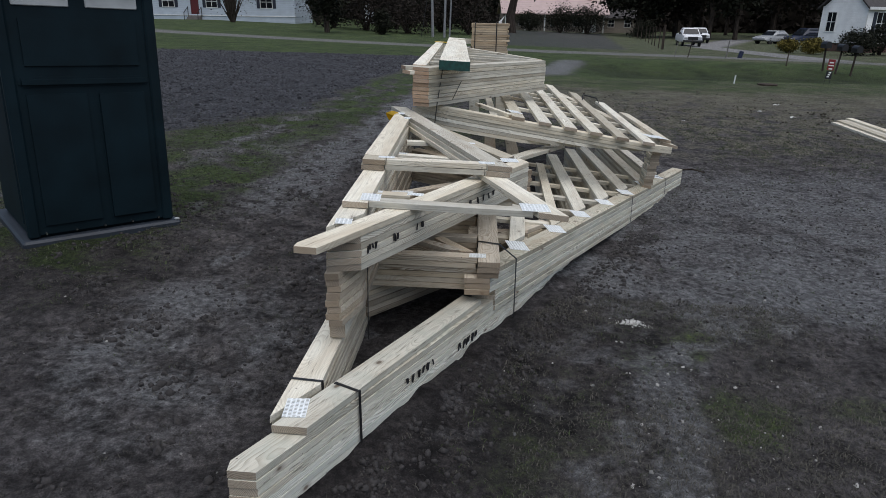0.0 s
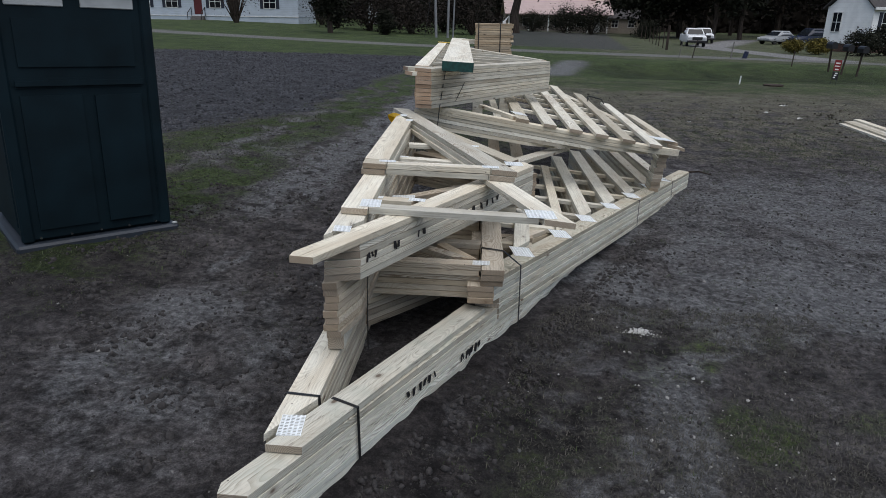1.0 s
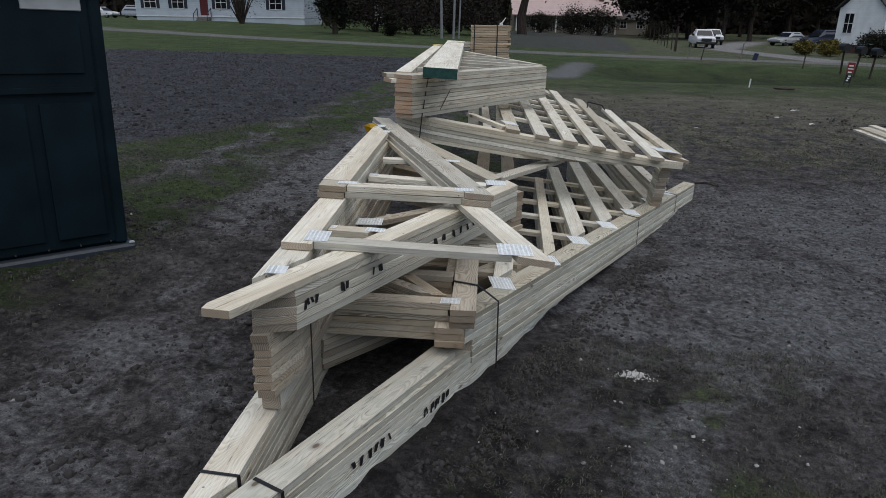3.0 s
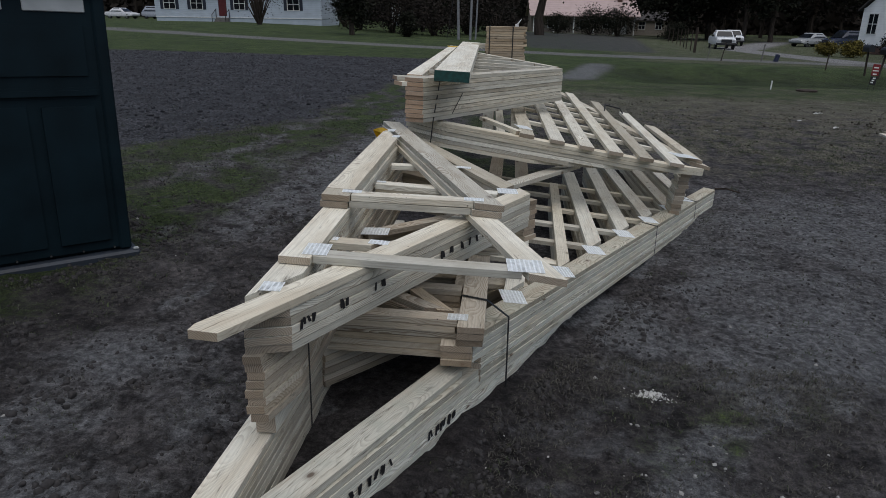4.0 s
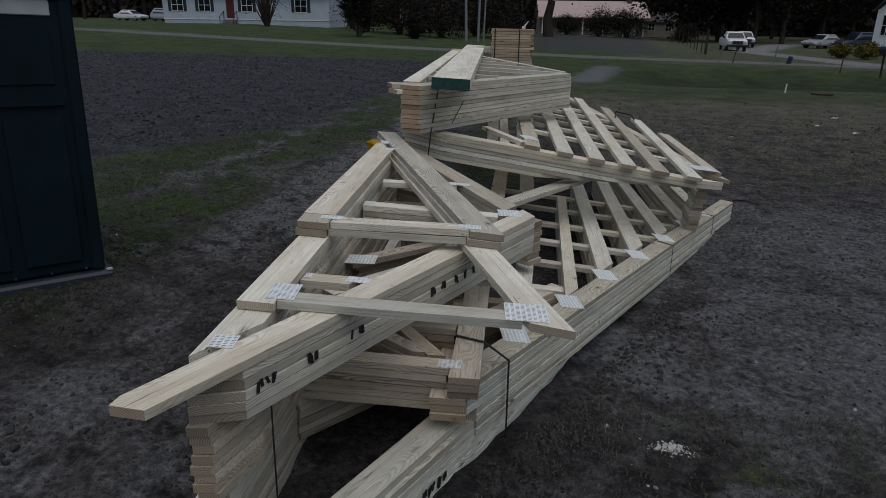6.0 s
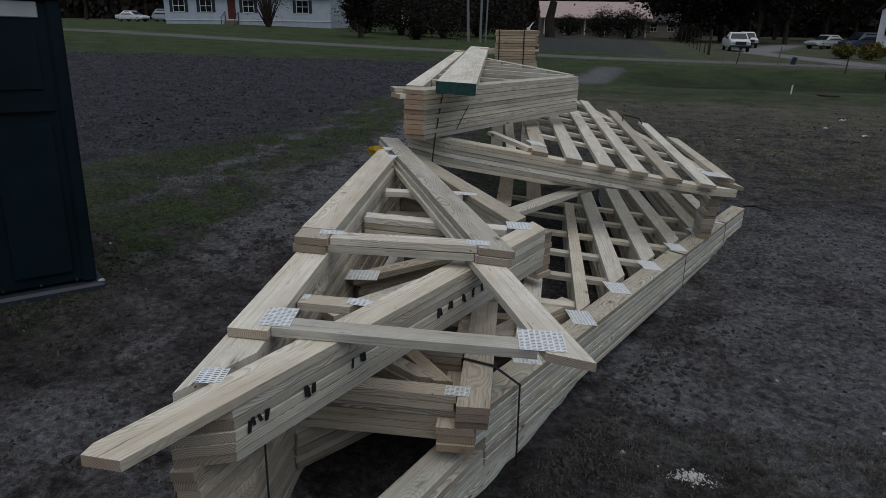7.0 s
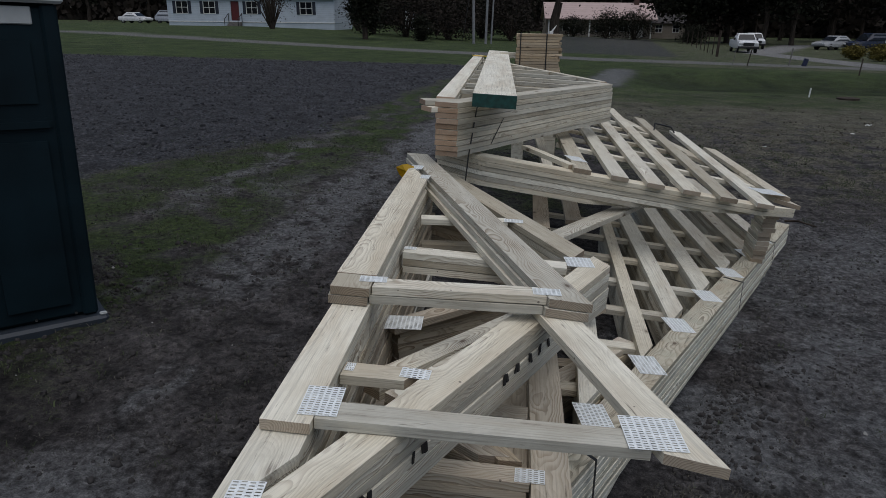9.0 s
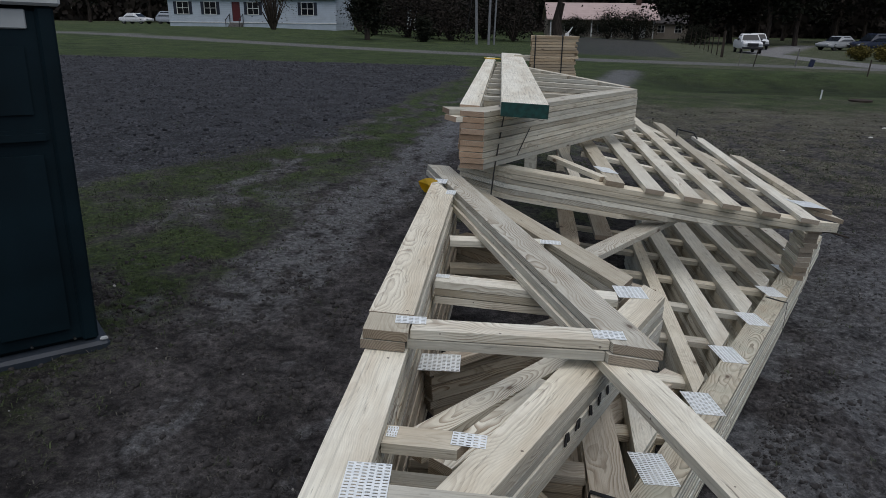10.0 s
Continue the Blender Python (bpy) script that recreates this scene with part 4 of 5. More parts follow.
def wheel(parent, m, x, y, r=0.36):
    k = 1 if x > 0 else -1
    tyre = part("wheel", rod((x - 0.11, y, r), (x + 0.11, y, r), r, sides=20), RUBBER, parent, at=m)
    part("rim", rod((x + k * 0.08, y, r), (x + k * 0.118, y, r), r * 0.6, sides=14), CHROME, tyre, at=m)


def pickup(x, y, turn, label):
    paint = plain("white_car_paint", (0.72, 0.73, 0.74), 0.3)
    t = thing("pickup_truck", (x, y, land(x, y)), label, "pickup truck")
    m = Matrix.Translation((x, y, land(x, y))) @ pose(0, 0, 0, 0, 0, turn) @ Matrix.Diagonal((0.86, 0.86, 0.86, 1))
    part("body", hull(((-2.75, 0.90, 0.86, 0.52, 1.0), (-2.5, 0.97, 0.90, 0.45, 1.12), (-1.3, 0.98, 0.92, 0.42, 1.2), (0.6, 0.98, 0.94, 0.42, 1.22), (2.7, 0.97, 0.94, 0.5, 1.22))), paint, t, at=m)
    cab = part("cab", hull(((-1.35, 0.90, 0.86, 1.15, 1.22), (-0.7, 0.90, 0.72, 1.15, 1.82), (0.35, 0.90, 0.72, 1.15, 1.86), (0.65, 0.90, 0.80, 1.15, 1.25))), paint, t, at=m)
    part("windscreen", loft([[(-0.80, -1.36, 1.27), (0.80, -1.36, 1.27), (0.66, -0.86, 1.75), (-0.66, -0.86, 1.75)], [(-0.80, -1.20, 1.24), (0.80, -1.20, 1.24), (0.66, -0.70, 1.72), (-0.66, -0.70, 1.72)]]), GLASS, cab, at=m)
    for k in (-1, 1):
        part("side_window", loft([[(k * 0.925, -0.85, 1.28), (k * 0.925, 0.35, 1.28), (k * 0.80, 0.25, 1.72), (k * 0.80, -0.60, 1.72)], [(k * 0.86, -0.85, 1.28), (k * 0.86, 0.35, 1.28), (k * 0.72, 0.25, 1.72), (k * 0.72, -0.60, 1.72)]]), GLASS, cab, at=m)
        part("headlight", slab(k * 0.70 - 0.19, k * 0.70 + 0.19, -2.80, -2.70, 0.82, 0.98, 0.02), LAMP_GLASS, t, "clear headlight", m)
        part("mirror", slab(k * 1.08 - 0.09, k * 1.08 + 0.09, -0.85, -0.75, 1.22, 1.42, 0.02), BLACK, t, at=m)
        wheel(t, m, k * 0.86, -1.75)
        wheel(t, m, k * 0.86, 1.75)
    part("grille", slab(-0.50, 0.50, -2.84, -2.70, 0.70, 1.0, 0.02), BLACK, t, "dark radiator grille", m)
    part("bumper", slab(-0.98, 0.98, -2.92, -2.68, 0.45, 0.68, 0.04), BLACK, t, "dark bumper", m)


def car(name, x, y, turn, colour, label, tall):
    paint = plain(name + "_paint", colour, 0.25)
    t = thing(name, (x, y, land(x, y)), label, "car")
    m = Matrix.Translation((x, y, land(x, y))) @ pose(0, 0, 0, 0, 0, turn)
    zb = 0.95 if tall else 0.86
    part("body", hull(((-2.3, 0.82, 0.74, 0.42, zb - 0.22), (-1.9, 0.90, 0.80, 0.30, zb - 0.06), (-0.9, 0.92, 0.84, 0.28, zb + 0.04), (1.5, 0.92, 0.84, 0.28, zb + 0.06), (2.25, 0.84, 0.78, 0.42, zb))), paint, t, at=m)
    top = 1.72 if tall else 1.42
    back = 2.15 if tall else 1.55
    cab = part("cabin", hull(((-1.0, 0.84, 0.80, zb - 0.02, zb + 0.05), (-0.25, 0.84, 0.64, zb - 0.02, top), (back - 0.7, 0.84, 0.64, zb - 0.02, top), (back, 0.82, 0.74, zb - 0.02, zb + 0.08))), paint, t, at=m)
    part("windscreen", loft([[(-0.74, -1.02, zb + 0.10), (0.74, -1.02, zb + 0.10), (0.60, -0.42, top - 0.08), (-0.60, -0.42, top - 0.08)], [(-0.74, -0.85, zb + 0.07), (0.74, -0.85, zb + 0.07), (0.60, -0.25, top - 0.10), (-0.60, -0.25, top - 0.10)]]), GLASS, cab, at=m)
    for k in (-1, 1):
        part("side_window", loft([[(k * 0.875, -0.55, zb + 0.10), (k * 0.875, back - 0.5, zb + 0.10), (k * 0.725, back - 0.85, top - 0.10), (k * 0.725, -0.15, top - 0.10)], [(k * 0.79, -0.55, zb + 0.10), (k * 0.79, back - 0.5, zb + 0.10), (k * 0.65, back - 0.85, top - 0.10), (k * 0.65, -0.15, top - 0.10)]]), GLASS, cab, at=m)
        part("headlight", slab(k * 0.62 - 0.16, k * 0.62 + 0.16, -2.32, -2.2, 0.58, 0.70, 0.02), LAMP_GLASS, t, "clear headlight", m)
        wheel(t, m, k * 0.80, -1.4, 0.32)
        wheel(t, m, k * 0.80, 1.4, 0.32)


pickup(19.4, 66.0, -7, "white pickup truck parked on the grass drive")
pickup(24.6, 80.0, -8, "white older pickup truck parked further back")
car("sedan", 32.6, 79.5, -62, (0.32, 0.33, 0.34), "silver sedan parked on the drive", False)
car("suv", 35.6, 78.6, -72, (0.012, 0.016, 0.035), "dark blue sport utility car parked on the drive", True)
car("sedan", -53.5, 95.0, 80, (0.62, 0.62, 0.63), "pale sedan parked far off under trees", False)
car("suv", -49.3, 97.0, 75, (0.36, 0.38, 0.42), "grey sport utility car parked far off under trees", True)


# ---- houses ----
def window(parent, m, x, z, w, h, shutters=True, at_y=0.0):
    """A sash window in a wall that faces -y at at_y."""
    f = 0.06
    y0 = at_y - 0.05
    win = part("window", joined(slab(x - w / 2 - f, x + w / 2 + f, y0, at_y + 0.06, z - f, z), slab(x - w / 2 - f, x + w / 2 + f, y0, at_y + 0.06, z + h, z + h + f),
                                slab(x - w / 2 - f, x - w / 2, y0, at_y + 0.06, z, z + h), slab(x + w / 2, x + w / 2 + f, y0, at_y + 0.06, z, z + h)), WHITE_PAINT, parent, at=m)
    for k in (-1, 1):
        part("pane", slab(x + k * w / 4 - w / 4 + 0.02, x + k * w / 4 + w / 4 - 0.02, at_y - 0.02, at_y + 0.03, z, z + h), GLASS, win, at=m)
    part("glazing_bar", joined(slab(x - 0.025, x + 0.025, y0 + 0.01, at_y + 0.02, z, z + h), slab(x - w / 2, x + w / 2, y0 + 0.012, at_y + 0.02, z + h / 2 - 0.025, z + h / 2 + 0.025)), WHITE_PAINT, win, at=m)
    if shutters:
        for k in (-1, 1):
            part("shutter", slab(x + k * (w / 2 + f + 0.19) - 0.18, x + k * (w / 2 + f + 0.19) + 0.18, at_y - 0.05, at_y + 0.02, z - 0.04, z + h + 0.04, 0.01), SHUTTER, parent, "dark blue shutter", m)


def pierced(x0, x1, y0, y1, z0, z1, holes):
    """A wall slab along x, in one piece, with square openings (left, right, sill, head) cut through."""
    xs = sorted({x0, x1, *(v for h in holes for v in h[:2])})
    zs = sorted({z0, z1, *(v for h in holes for v in h[2:])})
    bm = bmesh.new()
    grid = {}

    def at(i, j, y):
        if (i, j, y) not in grid:
            grid[i, j, y] = bm.verts.new((xs[i], y, zs[j]))
        return grid[i, j, y]

    def solid(i, j):
        if not (0 <= i < len(xs) - 1 and 0 <= j < len(zs) - 1):
            return False
        cx, cz = (xs[i] + xs[i + 1]) / 2, (zs[j] + zs[j + 1]) / 2
        return not any(a < cx < b and c < cz < d for a, b, c, d in holes)

    for i in range(len(xs) - 1):
        for j in range(len(zs) - 1):
            if not solid(i, j):
                continue
            ring = ((i, j), (i + 1, j), (i + 1, j + 1), (i, j + 1))
            bm.faces.new([at(*c, y0) for c in ring])
            bm.faces.new([at(*c, y1) for c in ring[::-1]])
            for k, (di, dj) in enumerate(((0, -1), (1, 0), (0, 1), (-1, 0))):
                if not solid(i + di, j + dj):
                    p, q = ring[k], ring[(k + 1) % 4]
                    bm.faces.new((at(*q, y0), at(*p, y0), at(*p, y1), at(*q, y1)))
    bmesh.ops.recalc_face_normals(bm, faces=bm.faces[:])
    return bm


def gable_roof(x0, x1, y0, y1, z, rise, over=0.35, thick=0.14):
    """Two slopes with the ridge along x."""
    mid = (y0 + y1) / 2
    def slope(ya, yb, za, zb):
        return loft([[(x0 - over, ya, za), (x0 - over, yb, zb), (x0 - over, yb, zb + thick), (x0 - over, ya, za + thick)],
                     [(x1 + over, ya, za), (x1 + over, yb, zb), (x1 + over, yb, zb + thick), (x1 + over, ya, za + thick)]])
    k = over * rise / (mid - y0)
    return joined(slope(y0 - over, mid, z - k, z + rise), slope(mid, y1 + over, z + rise, z - k))


def gable_wall(x, y0, y1, z0, z1, rise, side):
    """An end wall with its gable, 0.15 m thick."""
    o = [(y0, z0), (y1, z0), (y1, z1), ((y0 + y1) / 2, z1 + rise), (y0, z1)]
    return loft([[(x, a, b) for a, b in o], [(x + side * 0.15, a, b) for a, b in o]])


def mobile_home():
    g = 0.78
    t = thing("house", (-30.3, 82, g), "long pale blue-white mobile home with dark shuttered windows", "house")
    m = Matrix.Translation((-39.9, 78.2, g))
    L, Dp, Z = 19.3, 8.2, 3.3
    win = [(1.75, 1.3), (4.95, 1.3), (9.9, 1.2), (16.1, 1.3)]
    holes = [(x - w / 2, x + w / 2, 1.5, 2.75) for x, w in win] + [(7.45, 8.4, 0.75, 2.8)]
    part("wall", pierced(0, L, 0, 0.15, 0.62, Z, holes), PALE_SIDING, t, at=m)
    part("wall", slab(0, L, Dp - 0.15, Dp, 0.62, Z), PALE_SIDING, t, at=m)
    part("wall", gable_wall(0.0, 0.15, Dp - 0.15, 0.62, Z, 1.1, 1), PALE_SIDING, t, at=m)
    part("wall", gable_wall(L, 0.15, Dp - 0.15, 0.62, Z, 1.1, -1), PALE_SIDING, t, at=m)
    part("skirting", slab(0.03, L - 0.03, 0.03, Dp - 0.03, -0.4, 0.62), siding("skirting_panels", (0.46, 0.52, 0.58), 0.31), t, "pale skirting panels", m)
    part("trim_band", slab(-0.02, L + 0.02, -0.03, 0.02, 0.58, 0.66), WHITE_PAINT, t, at=m)
    part("roof", gable_roof(0, L, 0, Dp, Z, 1.15), DARK_ROOF, t, at=m)
    part("eave_board", slab(-0.3, L + 0.3, -0.38, -0.33, Z - 0.2, Z + 0.02), WHITE_PAINT, t, at=m)
    for x, w in win:
        window(t, m, x, 1.5, w, 1.25)
    door = part("door", slab(7.48, 8.37, 0.03, 0.08, 0.76, 2.78, 0.01), RED_DOOR, t, "dark red front door", m)
    part("door_handle", rod((8.25, 0.0, 1.7), (8.25, 0.04, 1.7), 0.04), CHROME, door, at=m)
    for k in range(4):
        part("step", slab(7.2, 8.65, -0.35 - 0.3 * k, -0.02 - 0.3 * k, -0.2, 0.62 - 0.18 * k), GREY_POLE, t, at=m)
    for x in (7.15, 8.7):
        part("rail", joined(rod((x, -0.1, 0.6), (x, -0.1, 1.55), 0.04), rod((x, -1.25, 0.0), (x, -1.25, 0.95), 0.04), rod((x, -0.1, 1.5), (x, -1.25, 0.9), 0.04)), BLACK, t, at=m)


def ranch_house():
    g = land(13, 106) - 0.1
    t = thing("house", (13, 110, g), "low tan house under a faded pink metal roof", "house")
    m = Matrix.Translation((3.6, 106, g)) @ pose(0, 0, 0, 0, 0, 3)
    L, Dp, Z = 15.4, 8.0, 2.75
    win = [(3.3, 1.6), (8.0, 1.4), (11.4, 1.3)]
    holes = [(x - w / 2, x + w / 2, 0.95, 2.1) for x, w in win] + [(13.3, 14.3, 0.1, 2.15)]
    part("wall", pierced(0, L, 1.6, 1.75, 0, Z, holes), TAN_WALL, t, at=m)
    part("wall", slab(0, L, Dp - 0.15, Dp, 0, Z), TAN_WALL, t, at=m)
    part("wall", gable_wall(0.0, 1.75, Dp - 0.15, 0, Z, 1.6, 1), TAN_WALL, t, at=m)
    part("wall", gable_wall(L, 1.75, Dp - 0.15, 0, Z, 1.6, -1), TAN_WALL, t, at=m)
    part("roof", gable_roof(0, L, 0, Dp, Z, 2.1, 0.4), PINK_ROOF, t, "faded pink metal roof", m)
    for k in range(6):
        part("porch_post", slab(0.2 + 2.95 * k, 0.35 + 2.95 * k, 0.0, 0.15, 0, Z), WHITE_PAINT, t, at=m)
    for x, w in win:
        window(t, m, x, 0.95, w, 1.15, False, 1.6)
    part("door", slab(13.33, 14.27, 1.63, 1.70, 0.1, 2.14, 0.01), WHITE_PAINT, t, "white front door", m)
    part("wing_wall", pierced(L + 0.01, L + 5.6, 2.6, 2.75, 0, 2.2, [(L + 0.9, L + 1.8, 0.9, 1.9), (L + 3.4, L + 4.3, 0.9, 1.9)]), TAN_WALL, t, at=m)
    part("wing_wall", gable_wall(L + 5.6, 2.75, Dp - 0.5, 0, 2.2, 1.1, -1), TAN_WALL, t, at=m)
    part("wing_roof", gable_roof(L + 0.4, L + 5.6, 2.6, Dp - 0.4, 2.2, 1.2, 0.3), DARK_ROOF, t, "dark lower roof of the side wing", m)
    for x in (L + 1.35, L + 3.85):
        window(t, m, x, 0.9, 0.9, 1.0, False, 2.6)
    part("chimney", slab(13.0, 13.7, 3.4, 4.1, Z + 1.0, Z + 3.2), BRICK, t, "dark brick chimney", m)


def right_house():
    g = -0.05
    t = thing("house", (37, 63, g), "white sided house on a brick foundation", "house")
    m = Matrix.Translation((31.9, 60.0, g)) @ pose(0, 0, 0, 0, 0, 24)
    L, Dp, Z = 13.0, 4.4, 3.1
    part("foundation", slab(0.05, L - 0.05, 0.05, Dp - 0.05, -0.8, 0.1), BRICK, t, "dark brick foundation", m)
    part("wall", pierced(0, L, 0, 0.15, 0.1, Z, [(1.15, 2.35, 0.95, 2.6), (6.4, 7.6, 0.95, 2.6)]), WHITE_SIDING, t, at=m)
    part("wall", slab(0, L, Dp - 0.15, Dp, 0.1, Z), WHITE_SIDING, t, at=m)
    part("wall", gable_wall(0.0, 0.15, Dp - 0.15, 0.1, Z, 1.75, 1), WHITE_SIDING, t, at=m)
    part("wall", gable_wall(L, 0.15, Dp - 0.15, 0.1, Z, 1.75, -1), WHITE_SIDING, t, at=m)
    part("roof", gable_roof(0, L, 0, Dp, Z, 1.95, 0.3), DARK_ROOF, t, "dark shingle roof", m)
    part("eave_board", slab(-0.3, L + 0.3, -0.36, -0.30, Z - 0.28, Z - 0.06), WHITE_PAINT, t, at=m)
    for x in (1.75, 7.0):
        window(t, m, x, 0.95, 1.2, 1.65)
    side = m @ Matrix(((0, 1, 0, 0), (-1, 0, 0, Dp), (0, 0, 1, 0), (0, 0, 0, 1)))
    window(t, side, Dp / 2 - 1.1, 1.05, 0.85, 1.55, False, -0.01)
    part("downpipe", rod((-0.06, -0.06, 0.1), (-0.06, -0.06, Z), 0.05), WHITE_PAINT, t, at=m)


mobile_home()
ranch_house()
right_house()
shed = thing("house", (-15.2, 103, land(-15, 103)), "small pale blue house between dark trees", "house")
m = Matrix.Translation((-16.6, 101.5, land(-15, 102)))
part("wall", joined(slab(0, 2.9, 0, 3.5, 0, 3.0)), WHITE_SIDING, shed, at=m)
part("roof", gable_roof(0, 2.9, 0, 3.5, 3.0, 1.0), DARK_ROOF, shed, at=m)
part("door", slab(1.6, 2.4, -0.04, 0.03, 0.1, 2.1), SHUTTER, shed, "dark door", m)


# ---- trees and shrubs ----
def crown_mesh(rng, clumps, per, size, radius, centre, squash=0.8, hollow=0.3):
    """Many small leaf quads in loose clumps."""
    verts, faces = [], []
    for _ in range(clumps):
        d = Vector((rng.gauss(0, 1), rng.gauss(0, 1), rng.gauss(0, 1))).normalized() * radius * (hollow + (1 - hollow) * rng.random() ** 0.6)
        c = Vector(centre) + Vector((d.x, d.y, d.z * squash))
        spread = radius * rng.uniform(0.14, 0.30)
        for _ in range(per):
            p = c + Vector((rng.gauss(0, spread), rng.gauss(0, spread), rng.gauss(0, spread * 0.7)))
            a = Vector((rng.gauss(0, 1), rng.gauss(0, 1), rng.gauss(0, 0.6))).normalized()
            b = a.cross(Vector((rng.gauss(0, 1), rng.gauss(0, 1), rng.gauss(0, 1)))).normalized()
            s = size * rng.uniform(0.6, 1.4)
            n = len(verts)
            verts += [p - a * s, p + b * s * 0.5, p + a * s, p - b * s * 0.5]
            faces.append((n, n + 1, n + 2, n + 3))
    me = bpy.data.meshes.new("crown")
    me.from_pydata([tuple(v) for v in verts], [], faces)
    bm = bmesh.new()
    bm.from_mesh(me)
    bpy.data.meshes.remove(me)
    return bm


def limbs(rng, height, girth, count, reach, start=0.35):
    """A tapered, slightly bent trunk with limbs."""
    bits, pts = [], []
    p = Vector((0, 0, -0.3))
    for i in range(6):
        q = Vector((rng.gauss(0, 0.03) * height * 0.5, rng.gauss(0, 0.03) * height * 0.5, height * (i + 1) / 6))
        bits.append(rod(p, q, girth * (1 - i / 6.5), girth * (1 - (i + 1) / 6.5), 9))
        pts.append((p.copy(), q.copy()))
        p = q
    for _ in range(count):
        f = rng.uniform(start, 0.95)
        a, b = pts[min(5, int(f * 6))]
        o = a.lerp(b, rng.random())
        w = rng.uniform(0, 6.283)
        r = reach * rng.uniform(0.5, 1.0) * (1.2 - f * 0.6)
        e = o + Vector((math.cos(w) * r, math.sin(w) * r, r * rng.uniform(0.3, 0.9)))
        bits.append(rod(o, e, girth * 0.32 * (1.2 - f), girth * 0.07, 6))
        for _ in range(2):
            g = e + Vector((rng.gauss(0, 0.3), rng.gauss(0, 0.3), rng.uniform(0.1, 0.5))) * r * 0.5
            bits.append(rod(o.lerp(e, rng.uniform(0.5, 0.95)), g, girth * 0.10, girth * 0.03, 5))
    return joined(*bits)


def tree(x, y, height, girth, crown_r, crown_z, label, mat, seed, clumps=46, per=22, size=0.28, squash=1.0, count=10):
    rng = random.Random(seed)
    z = land(x, y)
    t = thing("tree", (x, y, z), label, "tree")
    m = Matrix.Translation((x, y, z))
    part("trunk", limbs(rng, height, girth, count, crown_r * 0.9), BARK, t, at=m)
    part("crown", crown_mesh(rng, clumps, per, size, crown_r, (0, 0, crown_z), squash), mat, t, at=m)
    return t


def bush(x, y, w, h, label, mat, seed, name="bush", bare=False):
    rng = random.Random(seed)
    z = land(x, y)
    t = thing(name, (x, y, z), label, "bush")
    m = Matrix.Translation((x, y, z))
    bits = []
    for _ in range(34 if bare else 9):
        a, r = rng.uniform(0, 6.283), w * 0.5 * rng.uniform(0.3, 1.0)
        e = (math.cos(a) * r, math.sin(a) * r, h * rng.uniform(0.6, 1.05))
        bits.append(rod((rng.gauss(0, 0.06), rng.gauss(0, 0.06), -0.1), e, 0.03 * h / 1.5, 0.008, 5))
        for _ in range(3):
            f = rng.uniform(0.4, 0.9)
            o = Vector(e) * f
            bits.append(rod(o, o + Vector((rng.gauss(0, 0.25), rng.gauss(0, 0.25), 0.35)) * w * 0.4, 0.012, 0.004, 4))
    part("stem", joined(*bits), BARK, t, at=m)
    part("crown", crown_mesh(rng, 30 if bare else 60, 24 if bare else 60, (0.035 if bare else 0.05) * (1 + h / 3), w * 0.5, (0, 0, h * 0.55), h / w * 0.95, 0.5), mat, t, at=m)
    return t


bush(-25.4, 71.5, 4.3, 4.8, "tall dark many-stemmed shrub beside a pale house", LEAF_BROWN, 3, bare=True)
bush(-17.9, 77.5, 4.0, 3.6, "bare twiggy shrub at a house corner", LEAF_BROWN, 5, bare=True)
tree(-12.4, 56.8, 9.0, 0.24, 1.5, 4.2, "dark evergreen tree with a narrow crown", LEAF_DARK, 7, 110, 40, 0.15, 2.6, 10)
bush(-8.0, 57.5, 1.6, 1.8, "small dark roadside shrub", LEAF_DARK, 8)
bush(-6.5, 63.0, 5.5, 4.2, "dark tangled thicket behind utility poles", LEAF_BROWN, 9)
bush(-1.0, 68.0, 5.5, 4.4, "dark tangled thicket behind utility poles", LEAF_BROWN, 10)
bush(-10.6, 66.0, 5.0, 4.6, "dark tangled thicket behind utility poles", LEAF_BROWN, 24)
bush(-14.5, 70.0, 5.0, 4.4, "dark tangled thicket behind utility poles", LEAF_DARK, 25)
bush(-4.0, 72.0, 6.0, 5.4, "dark tangled thicket behind utility poles", LEAF_DARK, 26)
bush(-9.0, 76.0, 6.5, 6.0, "dark tangled thicket behind utility poles", LEAF_DARK, 27)
tree(3.9, 85.0, 12.0, 0.62, 4.2, 9.0, "tall tree with a thick bare trunk", LEAF_DARK, 11, 60, 24, 0.3, 0.9, 12)
bush(7.0, 99.0, 3.2, 2.6, "dark round shrub before a house", LEAF_DARK, 12)
bush(11.2, 98.0, 4.4, 3.6, "dark round shrub before a house", LEAF_DARK, 13)
bush(15.0, 98.5, 4.6, 3.4, "dark round shrub before a house", LEAF_DARK, 14)
bush(-1.0, 92.0, 6.0, 3.4, "dark round shrub before a house", LEAF_DARK, 15)
bush(24.65, 57.0, 1.35, 1.0, "clipped yellow-green bush beside a drive", LEAF_YELLOW, 16)
bush(25.75, 55.2, 1.5, 1.05, "clipped yellow-green bush beside a drive", LEAF_YELLOW, 17)
bush(28.4, 54.0, 2.4, 1.7, "dark foundation shrub beside a house", LEAF_DARK, 18)
bush(31.0, 55.5, 2.6, 2.1, "dark foundation shrub beside a house", LEAF_DARK, 19)
bush(33.6, 55.0, 1.8, 1.3, "dark foundation shrub beside a house", LEAF_DARK, 20)
tree(21.5, 97.0, 13.0, 0.4, 5.0, 6.6, "big dark tree hanging over a house", LEAF_DARK, 52, 120, 40, 0.3, 0.85, 14)
tree(27.5, 100.0, 14.0, 0.4, 5.0, 7.4, "big dark tree hanging over a house", LEAF_BROWN, 53, 120, 40, 0.3, 0.95, 14)
